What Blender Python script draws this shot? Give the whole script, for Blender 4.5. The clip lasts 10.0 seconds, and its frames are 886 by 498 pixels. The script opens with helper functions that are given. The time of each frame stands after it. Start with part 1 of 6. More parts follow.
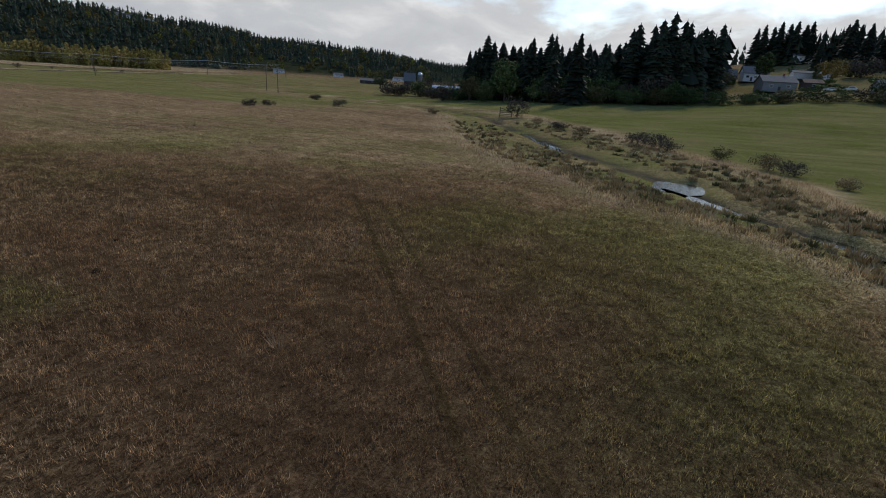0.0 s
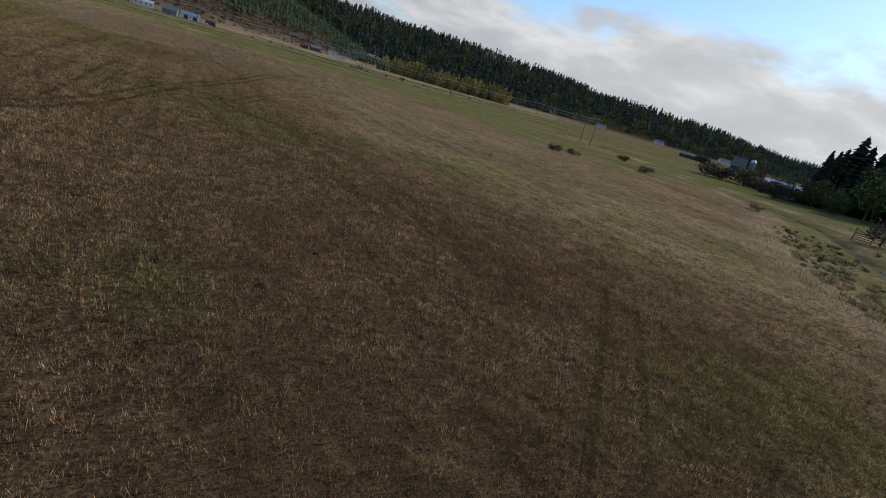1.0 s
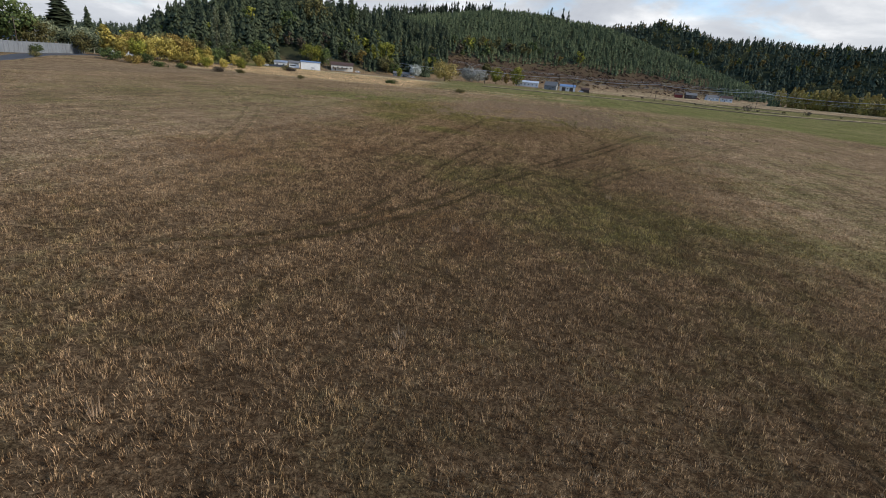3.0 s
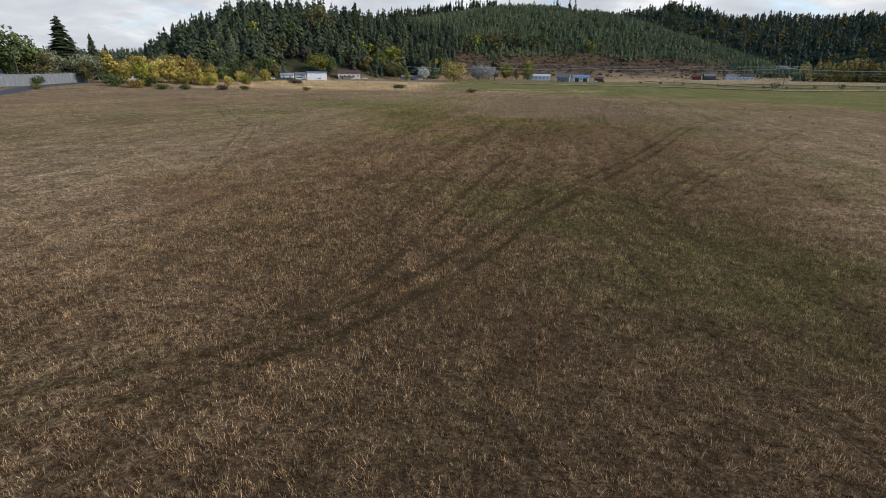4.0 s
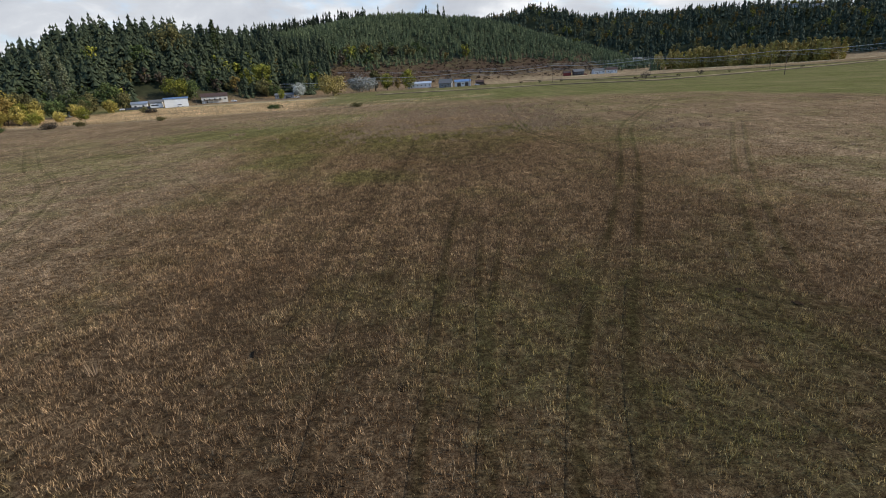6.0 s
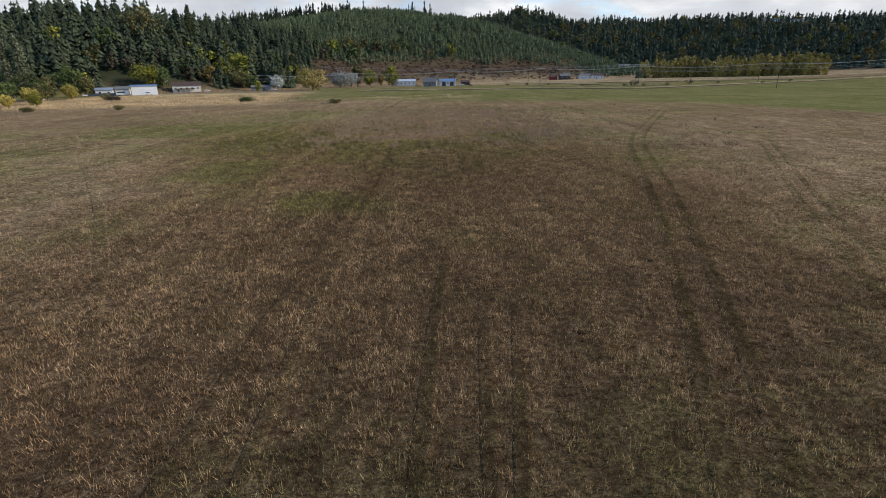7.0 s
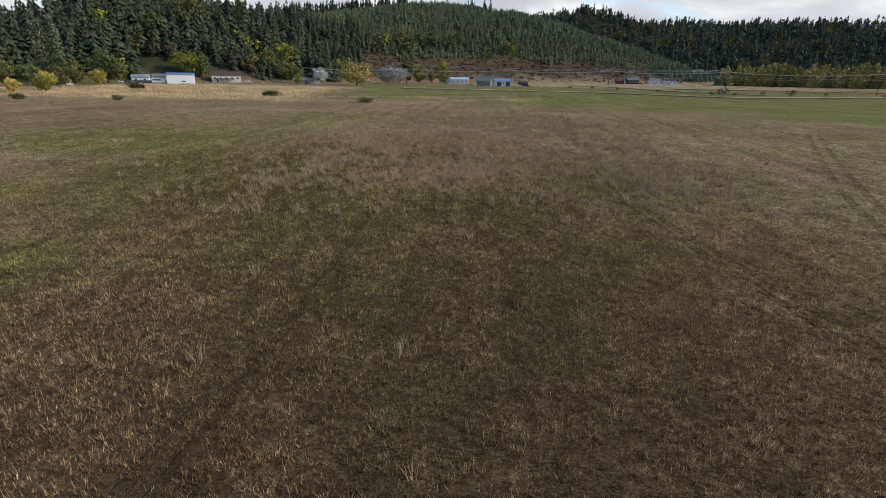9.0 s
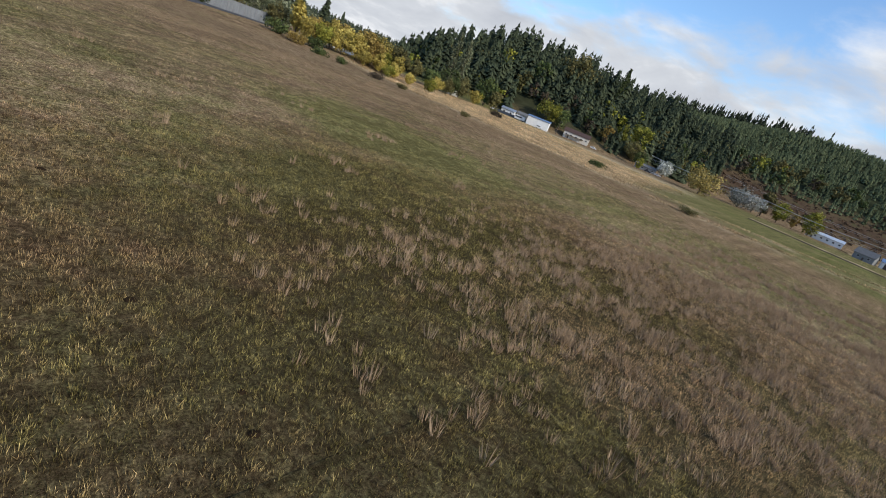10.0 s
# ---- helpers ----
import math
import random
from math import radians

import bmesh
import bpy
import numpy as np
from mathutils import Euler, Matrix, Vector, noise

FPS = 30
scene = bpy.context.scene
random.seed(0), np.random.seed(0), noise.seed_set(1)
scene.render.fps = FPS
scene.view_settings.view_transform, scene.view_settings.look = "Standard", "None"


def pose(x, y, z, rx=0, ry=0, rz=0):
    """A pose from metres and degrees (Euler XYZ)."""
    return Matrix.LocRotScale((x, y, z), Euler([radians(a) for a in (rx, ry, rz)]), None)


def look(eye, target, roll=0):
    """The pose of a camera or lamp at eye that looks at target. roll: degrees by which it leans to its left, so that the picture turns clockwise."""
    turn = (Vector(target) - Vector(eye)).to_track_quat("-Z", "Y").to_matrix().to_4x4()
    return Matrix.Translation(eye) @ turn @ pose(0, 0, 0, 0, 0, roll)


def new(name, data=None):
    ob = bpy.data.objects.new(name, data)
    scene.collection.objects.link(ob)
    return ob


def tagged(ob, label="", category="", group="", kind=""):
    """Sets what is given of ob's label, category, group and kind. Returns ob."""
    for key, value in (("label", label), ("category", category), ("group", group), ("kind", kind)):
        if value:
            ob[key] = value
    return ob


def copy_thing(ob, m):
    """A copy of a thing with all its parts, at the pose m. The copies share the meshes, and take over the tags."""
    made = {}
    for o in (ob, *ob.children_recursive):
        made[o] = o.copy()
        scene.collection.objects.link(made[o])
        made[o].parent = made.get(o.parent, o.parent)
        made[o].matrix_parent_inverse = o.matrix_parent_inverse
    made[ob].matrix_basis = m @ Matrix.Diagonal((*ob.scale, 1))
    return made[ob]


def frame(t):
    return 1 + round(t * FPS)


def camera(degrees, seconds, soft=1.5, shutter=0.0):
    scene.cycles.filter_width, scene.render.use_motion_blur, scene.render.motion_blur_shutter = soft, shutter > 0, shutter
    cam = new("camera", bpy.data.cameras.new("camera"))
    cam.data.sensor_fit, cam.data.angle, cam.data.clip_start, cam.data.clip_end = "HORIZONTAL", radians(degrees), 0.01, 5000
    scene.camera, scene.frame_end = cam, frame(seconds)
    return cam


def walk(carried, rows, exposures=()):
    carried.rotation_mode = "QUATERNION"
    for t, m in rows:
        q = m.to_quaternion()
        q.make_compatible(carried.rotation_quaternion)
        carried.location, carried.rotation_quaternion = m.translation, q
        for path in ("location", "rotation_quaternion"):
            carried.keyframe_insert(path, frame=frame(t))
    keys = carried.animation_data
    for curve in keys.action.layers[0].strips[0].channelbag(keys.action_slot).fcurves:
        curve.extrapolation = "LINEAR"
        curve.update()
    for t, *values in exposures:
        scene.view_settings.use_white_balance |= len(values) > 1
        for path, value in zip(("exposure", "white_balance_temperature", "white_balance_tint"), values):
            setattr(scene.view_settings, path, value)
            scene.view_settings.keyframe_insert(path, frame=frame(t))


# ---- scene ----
cam = camera(83.1, 10.0, soft=1.0)
PATH = [
    (0, (-2.333, -2.934, 9.633), (-0.656, -2.044, 9.006), 3.8),
    (0.5, (2.05, -0.72, 9.678), (3.434, 0.589, 9.068), 13.5),
    (1, (5.821, 2.731, 9.621), (6.797, 4.367, 9.012), 15.9),
    (1.5, (8.431, 7.058, 9.597), (8.934, 8.894, 8.983), 17.1),
    (2, (9.795, 11.775, 9.698), (9.856, 13.674, 9.072), 15.0),
    (2.5, (9.831, 17.485, 9.717), (9.567, 19.361, 9.078), 10.4),
    (2.7, (9.489, 19.793, 9.745), (9.166, 21.657, 9.094), 8.0),
    (3.8, (6.1, 32.343, 9.982), (5.656, 34.174, 9.312), 1.0),
    (4, (5.156, 34.5, 9.987), (4.703, 36.33, 9.318), 0.6),
    (4.5, (3.056, 39.709, 10.021), (2.581, 41.533, 9.352), 0.3),
    (5, (0.968, 45.128, 10.025), (0.522, 46.961, 9.362), -0.6),
    (5.5, (-0.84, 50.7, 9.974), (-1.127, 52.569, 9.321), -2.2),
    (6, (-2.027, 56.329, 10.006), (-2.091, 58.221, 9.362), -3.7),
    (6.2, (-2.306, 58.605, 10.022), (-2.298, 60.499, 9.38), -3.8),
    (7.3, (-2.255, 75.3, 9.88), (-2.243, 77.19, 9.227), -0.6),
    (7.5, (-2.184, 79.011, 9.804), (-2.168, 80.903, 9.155), -0.3),
    (8, (-1.68, 88.527, 9.843), (-1.677, 90.418, 9.192), 0.2),
    (8.5, (-1.076, 99.062, 9.82), (-1.111, 100.952, 9.167), 0.5),
    (9, (-0.557, 110.26, 9.824), (-0.719, 112.143, 9.168), 0.9),
    (9.5, (-0.205, 121.754, 10.225), (-0.696, 123.581, 9.576), 7.5),
    (10, (-1.525, 133.629, 10.587), (-2.69, 135.136, 9.977), 22.0),
]
walk(cam, [(t, look(eye, target, roll)) for t, eye, target, roll in PATH],
     exposures=[(0, -0.4), (0.5, -0.5), (1.0, -0.35), (2.0, 0.05), (4.0, 0.1), (10.0, 0.1)])

# ---- world, sun ----
SUN_AZ, SUN_EL = 88.0, 30.0          # degrees clockwise from +y, and above the horizon
world = bpy.data.worlds.new("sky")
scene.world = world
world.use_nodes = True


class Nodes:
    """Short hand for building a node tree."""

    def __init__(self, tree):
        self.tree = tree
        tree.nodes.clear()

    def add(self, kind, inputs=()):
        n = self.tree.nodes.new(kind)
        for key, value in dict(inputs).items():
            if hasattr(value, "is_output"):
                self.tree.links.new(value, n.inputs[key])
            else:
                n.inputs[key].default_value = value
        return n

    def math(self, op, a, b=0.0, c=0.0, clamp=False):
        n = self.add("ShaderNodeMath", {0: a, 1: b, 2: c})
        n.operation, n.use_clamp = op, clamp
        return n.outputs[0]

    def noise(self, vector, scale, detail=3.0, rough=0.55, distort=0.0, out=0):
        n = self.add("ShaderNodeTexNoise", {"Vector": vector, "Scale": scale, "Detail": detail, "Roughness": rough, "Distortion": distort})
        return n.outputs[out]

    def ramp(self, fac, *stops, ease="LINEAR"):
        n = self.add("ShaderNodeValToRGB", {"Fac": fac})
        n.color_ramp.interpolation = ease
        el = n.color_ramp.elements
        while len(el) < len(stops):
            el.new(0.5)
        for e, (p, c) in zip(el, stops):
            e.position = p
            e.color = (c, c, c, 1) if isinstance(c, (int, float)) else (*c, 1)
        return n.outputs[0]

    def mix(self, fac, a, b, blend="MIX"):
        n = self.add("ShaderNodeMix")
        n.data_type, n.blend_type = "RGBA", blend
        for i, v in ((0, fac), (6, a), (7, b)):
            if hasattr(v, "is_output"):
                self.tree.links.new(v, n.inputs[i])
            else:
                n.inputs[i].default_value = (*v, 1) if isinstance(v, tuple) else v
        return n.outputs[2]


def build_sky():
    n = Nodes(world.node_tree)
    sky = n.add("ShaderNodeTexSky")
    sky.sky_type, sky.sun_disc = "NISHITA", False
    sky.sun_elevation, sky.sun_rotation = radians(SUN_EL), radians(SUN_AZ)
    sky.air_density, sky.dust_density, sky.ozone_density = 1.0, 0.6, 1.5
    way = n.add("ShaderNodeTexCoord").outputs["Generated"]
    part_xyz = n.add("ShaderNodeSeparateXYZ", {0: way})
    up = n.math("MAXIMUM", part_xyz.outputs[2], 0.0)
    deep = n.math("ADD", up, 0.30)
    u, v = n.math("DIVIDE", part_xyz.outputs[0], deep), n.math("DIVIDE", part_xyz.outputs[1], deep)
    flat = n.add("ShaderNodeCombineXYZ", {0: u, 1: v, 2: 0.0}).outputs[0]
    big = n.noise(flat, 1.05, 6.0, 0.50, 0.2)
    thin = n.noise(flat, 3.6, 6.0, 0.58, 0.3)
    density = n.math("ADD", n.math("MULTIPLY", big, 0.72), n.math("MULTIPLY", thin, 0.30))
    low = n.math("MULTIPLY", n.math("SUBTRACT", 0.30, up), 0.85)          # cloud banks thicken to the horizon
    cover = n.ramp(n.math("ADD", density, low), (0.51, 0.0), (0.66, 1.0), ease="EASE")
    toward = n.add("ShaderNodeVectorMath", {0: way, 1: (math.sin(radians(SUN_AZ)), math.cos(radians(SUN_AZ)), 0.35)})
    toward.operation = "DOT_PRODUCT"
    sunny = n.ramp(toward.outputs["Value"], (0.35, 0.0), (1.0, 1.0))
    body = n.noise(flat, 2.4, 7.0, 0.55, 0.3)
    shade = n.ramp(body, (0.32, (0.50, 0.53, 0.59)), (0.50, (0.62, 0.65, 0.70)), (0.66, (0.92, 0.93, 0.95)))
    bright = n.mix(n.math("MULTIPLY", sunny, 0.35), shade, (1.1, 1.09, 1.06))
    blue = n.mix(1.0, sky.outputs[0], (0.145, 0.175, 0.205), "MULTIPLY")
    col = n.mix(cover, blue, bright)
    bg = n.add("ShaderNodeBackground", {"Color": col, "Strength": 1.0})
    n.add("ShaderNodeOutputWorld", {"Surface": bg.outputs[0]})


build_sky()
sun = new("sun", bpy.data.lights.new("sun", "SUN"))
sun.data.energy, sun.data.angle, sun.data.color = 3.4, radians(5), (1.0, 0.90, 0.76)
sun.matrix_world = look((60 * math.sin(radians(SUN_AZ)), 60 * math.cos(radians(SUN_AZ)), 60 * math.tan(radians(SUN_EL))), (0, 0, 0))

# ---- lie of the land ----
HUB = (0.0, 60.0)
# azimuth from the hub, distance of the foot, distance of the crest, height of the crest
NEAR_HILL = np.array([(-47, 470, 600, 0), (-44, 480, 640, 8), (-42, 490, 640, 24), (-40, 480, 640, 38), (-36, 480, 640, 54),
                      (-30, 480, 660, 62), (-25, 490, 700, 58), (-20, 520, 780, 64), (-16, 560, 950, 90), (-11, 600, 1000, 105),
                      (-3, 650, 1000, 110), (2, 670, 1000, 98), (7, 700, 960, 74), (13, 740, 920, 42), (19, 760, 880, 10), (23, 780, 870, 0)], float)
FAR_RIDGE = np.array([(-180, 1300, 1900, 60), (-70, 1300, 2000, 40), (-47, 1400, 2000, 42), (-30, 1300, 1700, 60), (0, 1080, 1400, 118),
                      (7, 1060, 1400, 142), (9, 1050, 1400, 146), (14, 1030, 1400, 116), (22, 1030, 1400, 109), (31, 1020, 1420, 105)], float)
FAR_RIDGE_EAST = np.array([(31, 1020, 1420, 105), (39, 1000, 1420, 90), (45, 1000, 1440, 68), (52, 1050, 1460, 66), (57, 1080, 1460, 64),
                           (60, 1100, 1460, 50), (66, 1100, 1500, 44), (80, 1000, 1500, 60), (102, 900, 1300, 90), (108, 800, 1200, 120), (140, 900, 1400, 100), (180, 1300, 1900, 60)], float)
FAR_RIDGE = np.concatenate([FAR_RIDGE, FAR_RIDGE_EAST[1:]])
EAST_SLOPE = np.array([(-180, 0, 0), (60, 0, 0), (70, 0.6, 2), (77, 2.6, 8), (88, 5.6, 24), (97, 7.5, 40), (104, 9.5, 46), (110, 12, 48), (130, 12, 48), (180, 0, 0)], float)
STREAM = np.array([(30, -26), (46.5, -14.2), (57.5, -3.6), (68, 1.2), (80, 12), (93, 23), (114, 37), (150, 66), (178, 110), (196, 160), (215, 260)], float)
MARSH = np.array([9, 9, 13, 17, 20, 20, 21, 14, 9, 6, 4], float)      # half width of the wet strip at each of those places


# still pools: centre, half length and half width, turn
POOLS = [(66.5, 0.9, 5.5, 2.6, -0.25), (59.5, -1.9, 4.4, 1.3, 0.75), (47.2, -14.0, 3.6, 1.5, 0.6), (40, -19, 5, 1.5, 0.75), (101, 29.5, 9, 0.9, 0.6), (116, 39, 5, 0.7, 0.6)]


def smooth(a, lo, hi):
    s = np.clip((a - lo) / (hi - lo), 0, 1)
    return s * s * (3 - 2 * s)


def along(x, y, line):
    """Distance from the line, and how far along it, counted in its segments."""
    best, where = np.full(np.shape(x), 1e9), np.zeros(np.shape(x))
    for k in range(len(line) - 1):
        (ax, ay), (bx, by) = line[k], line[k + 1]
        s = np.clip(((x - ax) * (bx - ax) + (y - ay) * (by - ay)) / ((bx - ax) ** 2 + (by - ay) ** 2), 0, 1)
        d = np.hypot(x - ax - s * (bx - ax), y - ay - s * (by - ay))
        where = np.where(d < best, k + s, where)
        best = np.minimum(d, best)
    return best, where


def soft_noise(x, y, size, seed=0):
    """Smooth values about 0, within 1, that change over the given metres."""
    r = np.random.RandomState(seed)
    total = 0.0
    for k in range(5):
        a, f, p = r.uniform(0, 6.28), r.uniform(0.7, 1.9) / size, r.uniform(0, 6.28)
        total = total + np.sin((x * math.cos(a) + y * math.sin(a)) * f * 3.1 + p + 1.4 * np.sin((y * math.cos(a) - x * math.sin(a)) * f * 2.1 + 2 * p))
    return total / 5


def land(x, y):
    """Height of the ground."""
    x, y = np.asarray(x, float), np.asarray(y, float)
    dx, dy = x - HUB[0], y - HUB[1]
    r, az = np.hypot(dx, dy), np.degrees(np.arctan2(dx, dy))
    floor = 1.8 * smooth(r, 260, 520) + 5.0 * smooth(r, 560, 950)
    floor = floor + 3.6 * smooth(r, 230, 480) * smooth(az, 34, 48) * (1 - smooth(az, 66, 76))
    z = floor
    for table in (NEAR_HILL, FAR_RIDGE):
        foot, crest, top = (np.interp(az, table[:, 0], table[:, k], left=table[0, k], right=table[-1, k]) for k in (1, 2, 3))
        s = np.clip((r - foot) / (crest - foot), 0, 1)
        rise = top * np.sin(s * math.pi / 2) ** 1.25 * (1 - 0.25 * smooth(r, crest, crest + 900))
        rise = rise * (1 + 0.10 * soft_noise(x, y, 170, 3) * smooth(s, 0.1, 0.5) * (1 - smooth(s, 0.8, 1.0)))
        z = np.maximum(z, floor + rise)
    a, b = (np.interp(az, EAST_SLOPE[:, 0], EAST_SLOPE[:, k]) for k in (1, 2))
    slope = np.where(r < 270, a * np.clip((r - 120) / 150, 0, 1) ** 1.2, a + (b - a) * np.clip((r - 270) / 230, 0, 1))
    z = np.maximum(z, slope)
    west = smooth(-x, 195, 225) * (1 - smooth(y, 290, 360)) * smooth(y, 60, 120)
    z = z + 2.2 * west
    d, k = along(x, y, STREAM)
    wide = np.interp(k, range(len(STREAM)), MARSH)
    z = z - 0.5 * (1 - smooth(d, wide * 0.55, wide)) - 0.55 * (1 - smooth(d, wide * 0.08, wide * 0.22))
    for cx, cy, a, b, turn in POOLS:
        u, v = (x - cx) * math.cos(turn) + (y - cy) * math.sin(turn), (y - cy) * math.cos(turn) - (x - cx) * math.sin(turn)
        z = z - 0.95 * (1 - smooth((u / a) ** 2 + (v / b) ** 2, 0.5, 2.0))
    calm = 1 - smooth(r, 200, 400)
    return z + calm * (0.10 * soft_noise(x, y, 26, 1) + 0.03 * soft_noise(x, y, 5, 2))


def ground_z(x, y):
    return float(land(x, y))


# wheel ruts: half the gauge (0: a single old furrow), rut half-width, depth of the mark, centre line
RUTS = [
    (0.95, 0.20, 0.8, [(4, -3.5), (9, 1.1), (13.4, 5.2), (16.8, 8.5), (23, 14.4), (30, 21.2), (40, 32)]),
    (0.88, 0.30, 0.95, [(-12, 43), (-7, 46.5), (-3.4, 52), (-1, 57.5), (0.9, 63), (2.8, 71.5), (5.05, 77.8), (8.5, 87), (14, 102), (18.6, 116), (22, 127), (26.3, 141), (31.3, 154), (41, 174), (63, 217)]),
    (0.00, 0.22, 0.8, [(-4.2, 52), (-3.6, 62), (-3.4, 69), (-3.2, 74), (-3.0, 80), (-2.4, 92), (-1.5, 100)]),
    (0.00, 0.20, 0.65, [(-1.7, 58), (-1.4, 68), (-1.2, 75), (-1.1, 80), (-0.2, 92)]),
    (0.00, 0.20, 0.7, [(-1.9, 64), (-1.2, 72), (-0.7, 76.5), (0, 82), (1.2, 90.5)]),
    (0.75, 0.24, 0.75, [(13, 77), (16, 84.6), (21.8, 96.8), (30.8, 114.6), (47.8, 146.7)]),
    (1.10, 0.26, 0.6, [(-28, 73), (-34.5, 85.3), (-38, 92.5), (-45, 105), (-51.5, 116), (-60.5, 126.5), (-70.5, 136.5), (-103, 176)]),
    (0.00, 0.20, 0.42, [(-12.3, 199), (-9.4, 158), (-8.8, 142), (-8.3, 127), (-8.3, 110), (-8.3, 97), (-8, 86), (-7.3, 76), (-6.5, 66)]),
    (0.00, 0.20, 0.3, [(-9.1, 124), (-9.6, 100), (-10, 88), (-9.6, 76)]),
    (0.50, 0.24, 0.85, [(22.3, 275), (19.3, 259), (14.1, 196), (12, 165), (11.6, 151), (12.7, 142), (13.7, 135), (14.9, 127), (17, 119)]),
    (0.00, 0.30, 0.35, [(-46, 133), (-30.6, 111.2), (-22.4, 98.4), (-17.2, 89.2), (-14.7, 85), (-11, 78)]),
    (0.00, 0.35, 0.6, [(5.8, 81.5), (10.3, 75), (14.9, 66), (18.9, 58.5), (22.4, 53), (24.7, 49), (27.7, 44.3), (32.8, 40.1), (40, 29), (47.5, 16)]),
    (0.00, 0.35, 0.4, [(6, 76), (8, 70), (10.4, 59), (13.2, 51), (16, 45.6), (18.4, 39.8), (20.3, 34.4), (22, 29)]),
    (0.00, 0.30, 0.7, [(9.6, 79.2), (10.4, 78.5), (10.9, 77.2), (11.3, 75.9), (13.5, 75.4), (15.5, 74.2)]),
]


def ruts(x, y):
    """How strongly a wheel has marked the grass, 0 to 1."""
    mark = np.zeros(np.shape(x))
    wob = 0.10 * soft_noise(x, y, 3.0, 7)
    gap = np.clip(0.85 + 0.6 * soft_noise(x, y, 7.0, 8), 0.3, 1)
    for gauge, half, depth, line in RUTS:
        box = (x > min(p[0] for p in line) - 4) & (x < max(p[0] for p in line) + 4)
        d, _ = along(x[box], y[box], line)
        mark[box] = np.maximum(mark[box], depth * gap[box] * np.exp(-(((d + wob[box] - gauge) / half) ** 2)))
    return mark


FIELD_EDGE = [(-300, 292), (-217, 281), (-150, 288), (-95, 300), (-46, 300), (-10, 325), (20, 345)]
GREEN_NEAR = [(-40, 330), (0, 300), (44, 280), (85, 250), (103, 190), (106, 140), (112, 118)]


def zones(x, y):
    """Shares of lush grass, of tall dry grass, of bare mud, of brown scrub and of wood floor."""
    wave = soft_noise(x, y, 18, 11)
    r, az = np.hypot(x - HUB[0], y - HUB[1]), np.degrees(np.arctan2(x - HUB[0], y - HUB[1]))
    dS, kS = along(x, y, STREAM)
    wide = np.interp(kS, range(len(STREAM)), MARSH)
    px, py = np.interp(kS, range(len(STREAM)), STREAM[:, 0]), np.interp(kS, range(len(STREAM)), STREAM[:, 1])
    beyond = smooth((x - px) * 0.7 - (y - py) * 0.7, 3, 9) * smooth(dS, wide * 0.75, wide * 1.1)
    # north-eastern sown strip
    gx, gy = np.array(GREEN_NEAR).T
    edge = np.interp(x, gx, gy, left=400, right=-400)
    edge2 = np.where(x > 112, 118 - (x - 112) * 0.1, edge)
    strip = 0.85 * smooth(y + 14 * wave - edge2, -28, 22) * (1 - smooth(y - np.interp(x, [-60, -9, 70, 130, 200, 320], [470, 460, 446, 400, 425, 470]), -3, 5))
    strip = strip * (1 - smooth(kS, 8, 10) * (dS < 30)) * (1 - beyond)
    mid = smooth(y - 318, 0, 15) * smooth(x + (y - 300) * 0.15, -85, -65) * (1 - smooth(x, 330, 420)) * 0.75 * (1 - smooth(y, 545, 600))
    meadow = 0.55 * smooth(az, 96, 99) * smooth(r, 255, 275) * (1 - smooth(r, 455, 475)) * (az < 125)
    valley = 0.75 * smooth(az, 40, 50) * (1 - smooth(az, 70, 76)) * smooth(r, 230, 270) * (1 - smooth(r, 620, 720)) * (0.8 + 0.5 * wave)
    lush = np.clip(np.maximum.reduce([strip, beyond * (1 - smooth(r, 265, 300)), mid, meadow, valley]), 0, 1)
    ex, ey = np.array(FIELD_EDGE).T
    fe = np.interp(x, ex, ey)
    dry = smooth(y + 3 * wave - fe, -3, 5) * (1 - smooth(x + (y - 300) * 0.15, -85, -60)) * (1 - smooth(y, 455, 490)) * smooth(x, -260, -215)
    dry = np.maximum(dry, 0.38 * smooth(y - np.interp(x, [30, 70, 130, 200, 320], [600, 570, 540, 560, 600]), 0, 10) * (1 - smooth(y, 720, 900)) * smooth(x, 0, 60) * (1 - smooth(az, 38, 46)))
    lane = y - np.interp(x, [-60, -9, 70, 130, 200, 320], [470, 460, 446, 400, 425, 470])
    hedge = np.exp(-((lane / 4) ** 2)) * (x > -20) * (x < 420) * 0.5
    cut = np.exp(-(((y - 330 - 0.42 * (x + 75)) / 3.0) ** 2)) * (x > -75) * (x < 8)
    dry = np.maximum(dry, np.maximum(hedge, cut))
    rim = np.exp(-(((y + 2 * wave - fe) / 5) ** 2)) * (x > -60) * (x < 22)
    dry = np.clip(np.maximum(dry, 0.8 * rim), 0, 1)
    bank = np.exp(-(((dS - wide * 0.95) / (wide * 0.22)) ** 2)) * (x < 220)
    marsh = (1 - smooth(dS, wide * 0.7, wide * 1.05))
    dry = np.clip(np.maximum(dry, np.clip(bank * (0.5 + 0.45 * wave), 0, 1)), 0, 1)
    lush = np.clip(np.maximum(lush * (1 - bank), marsh * (0.68 + 0.5 * wave)), 0, 1)
    mud = (1 - smooth(dS, wide * 0.05, wide * 0.15)) * np.clip(0.75 + 0.8 * soft_noise(x, y, 7, 12), 0, 1)
    high = land(x, y)
    scrub = smooth(high, 4, 12) * (1 - smooth(high, 26, 40)) * smooth(az, -22, -16) * (1 - smooth(az, 12, 17)) * (r > 500)
    wood = smooth(high, 6, 14) * (r > 460) * (1 - scrub) * ((az < 85) | (az > 104) | (r > 560))
    hill_foot = np.interp(az, NEAR_HILL[:, 0], NEAR_HILL[:, 1])
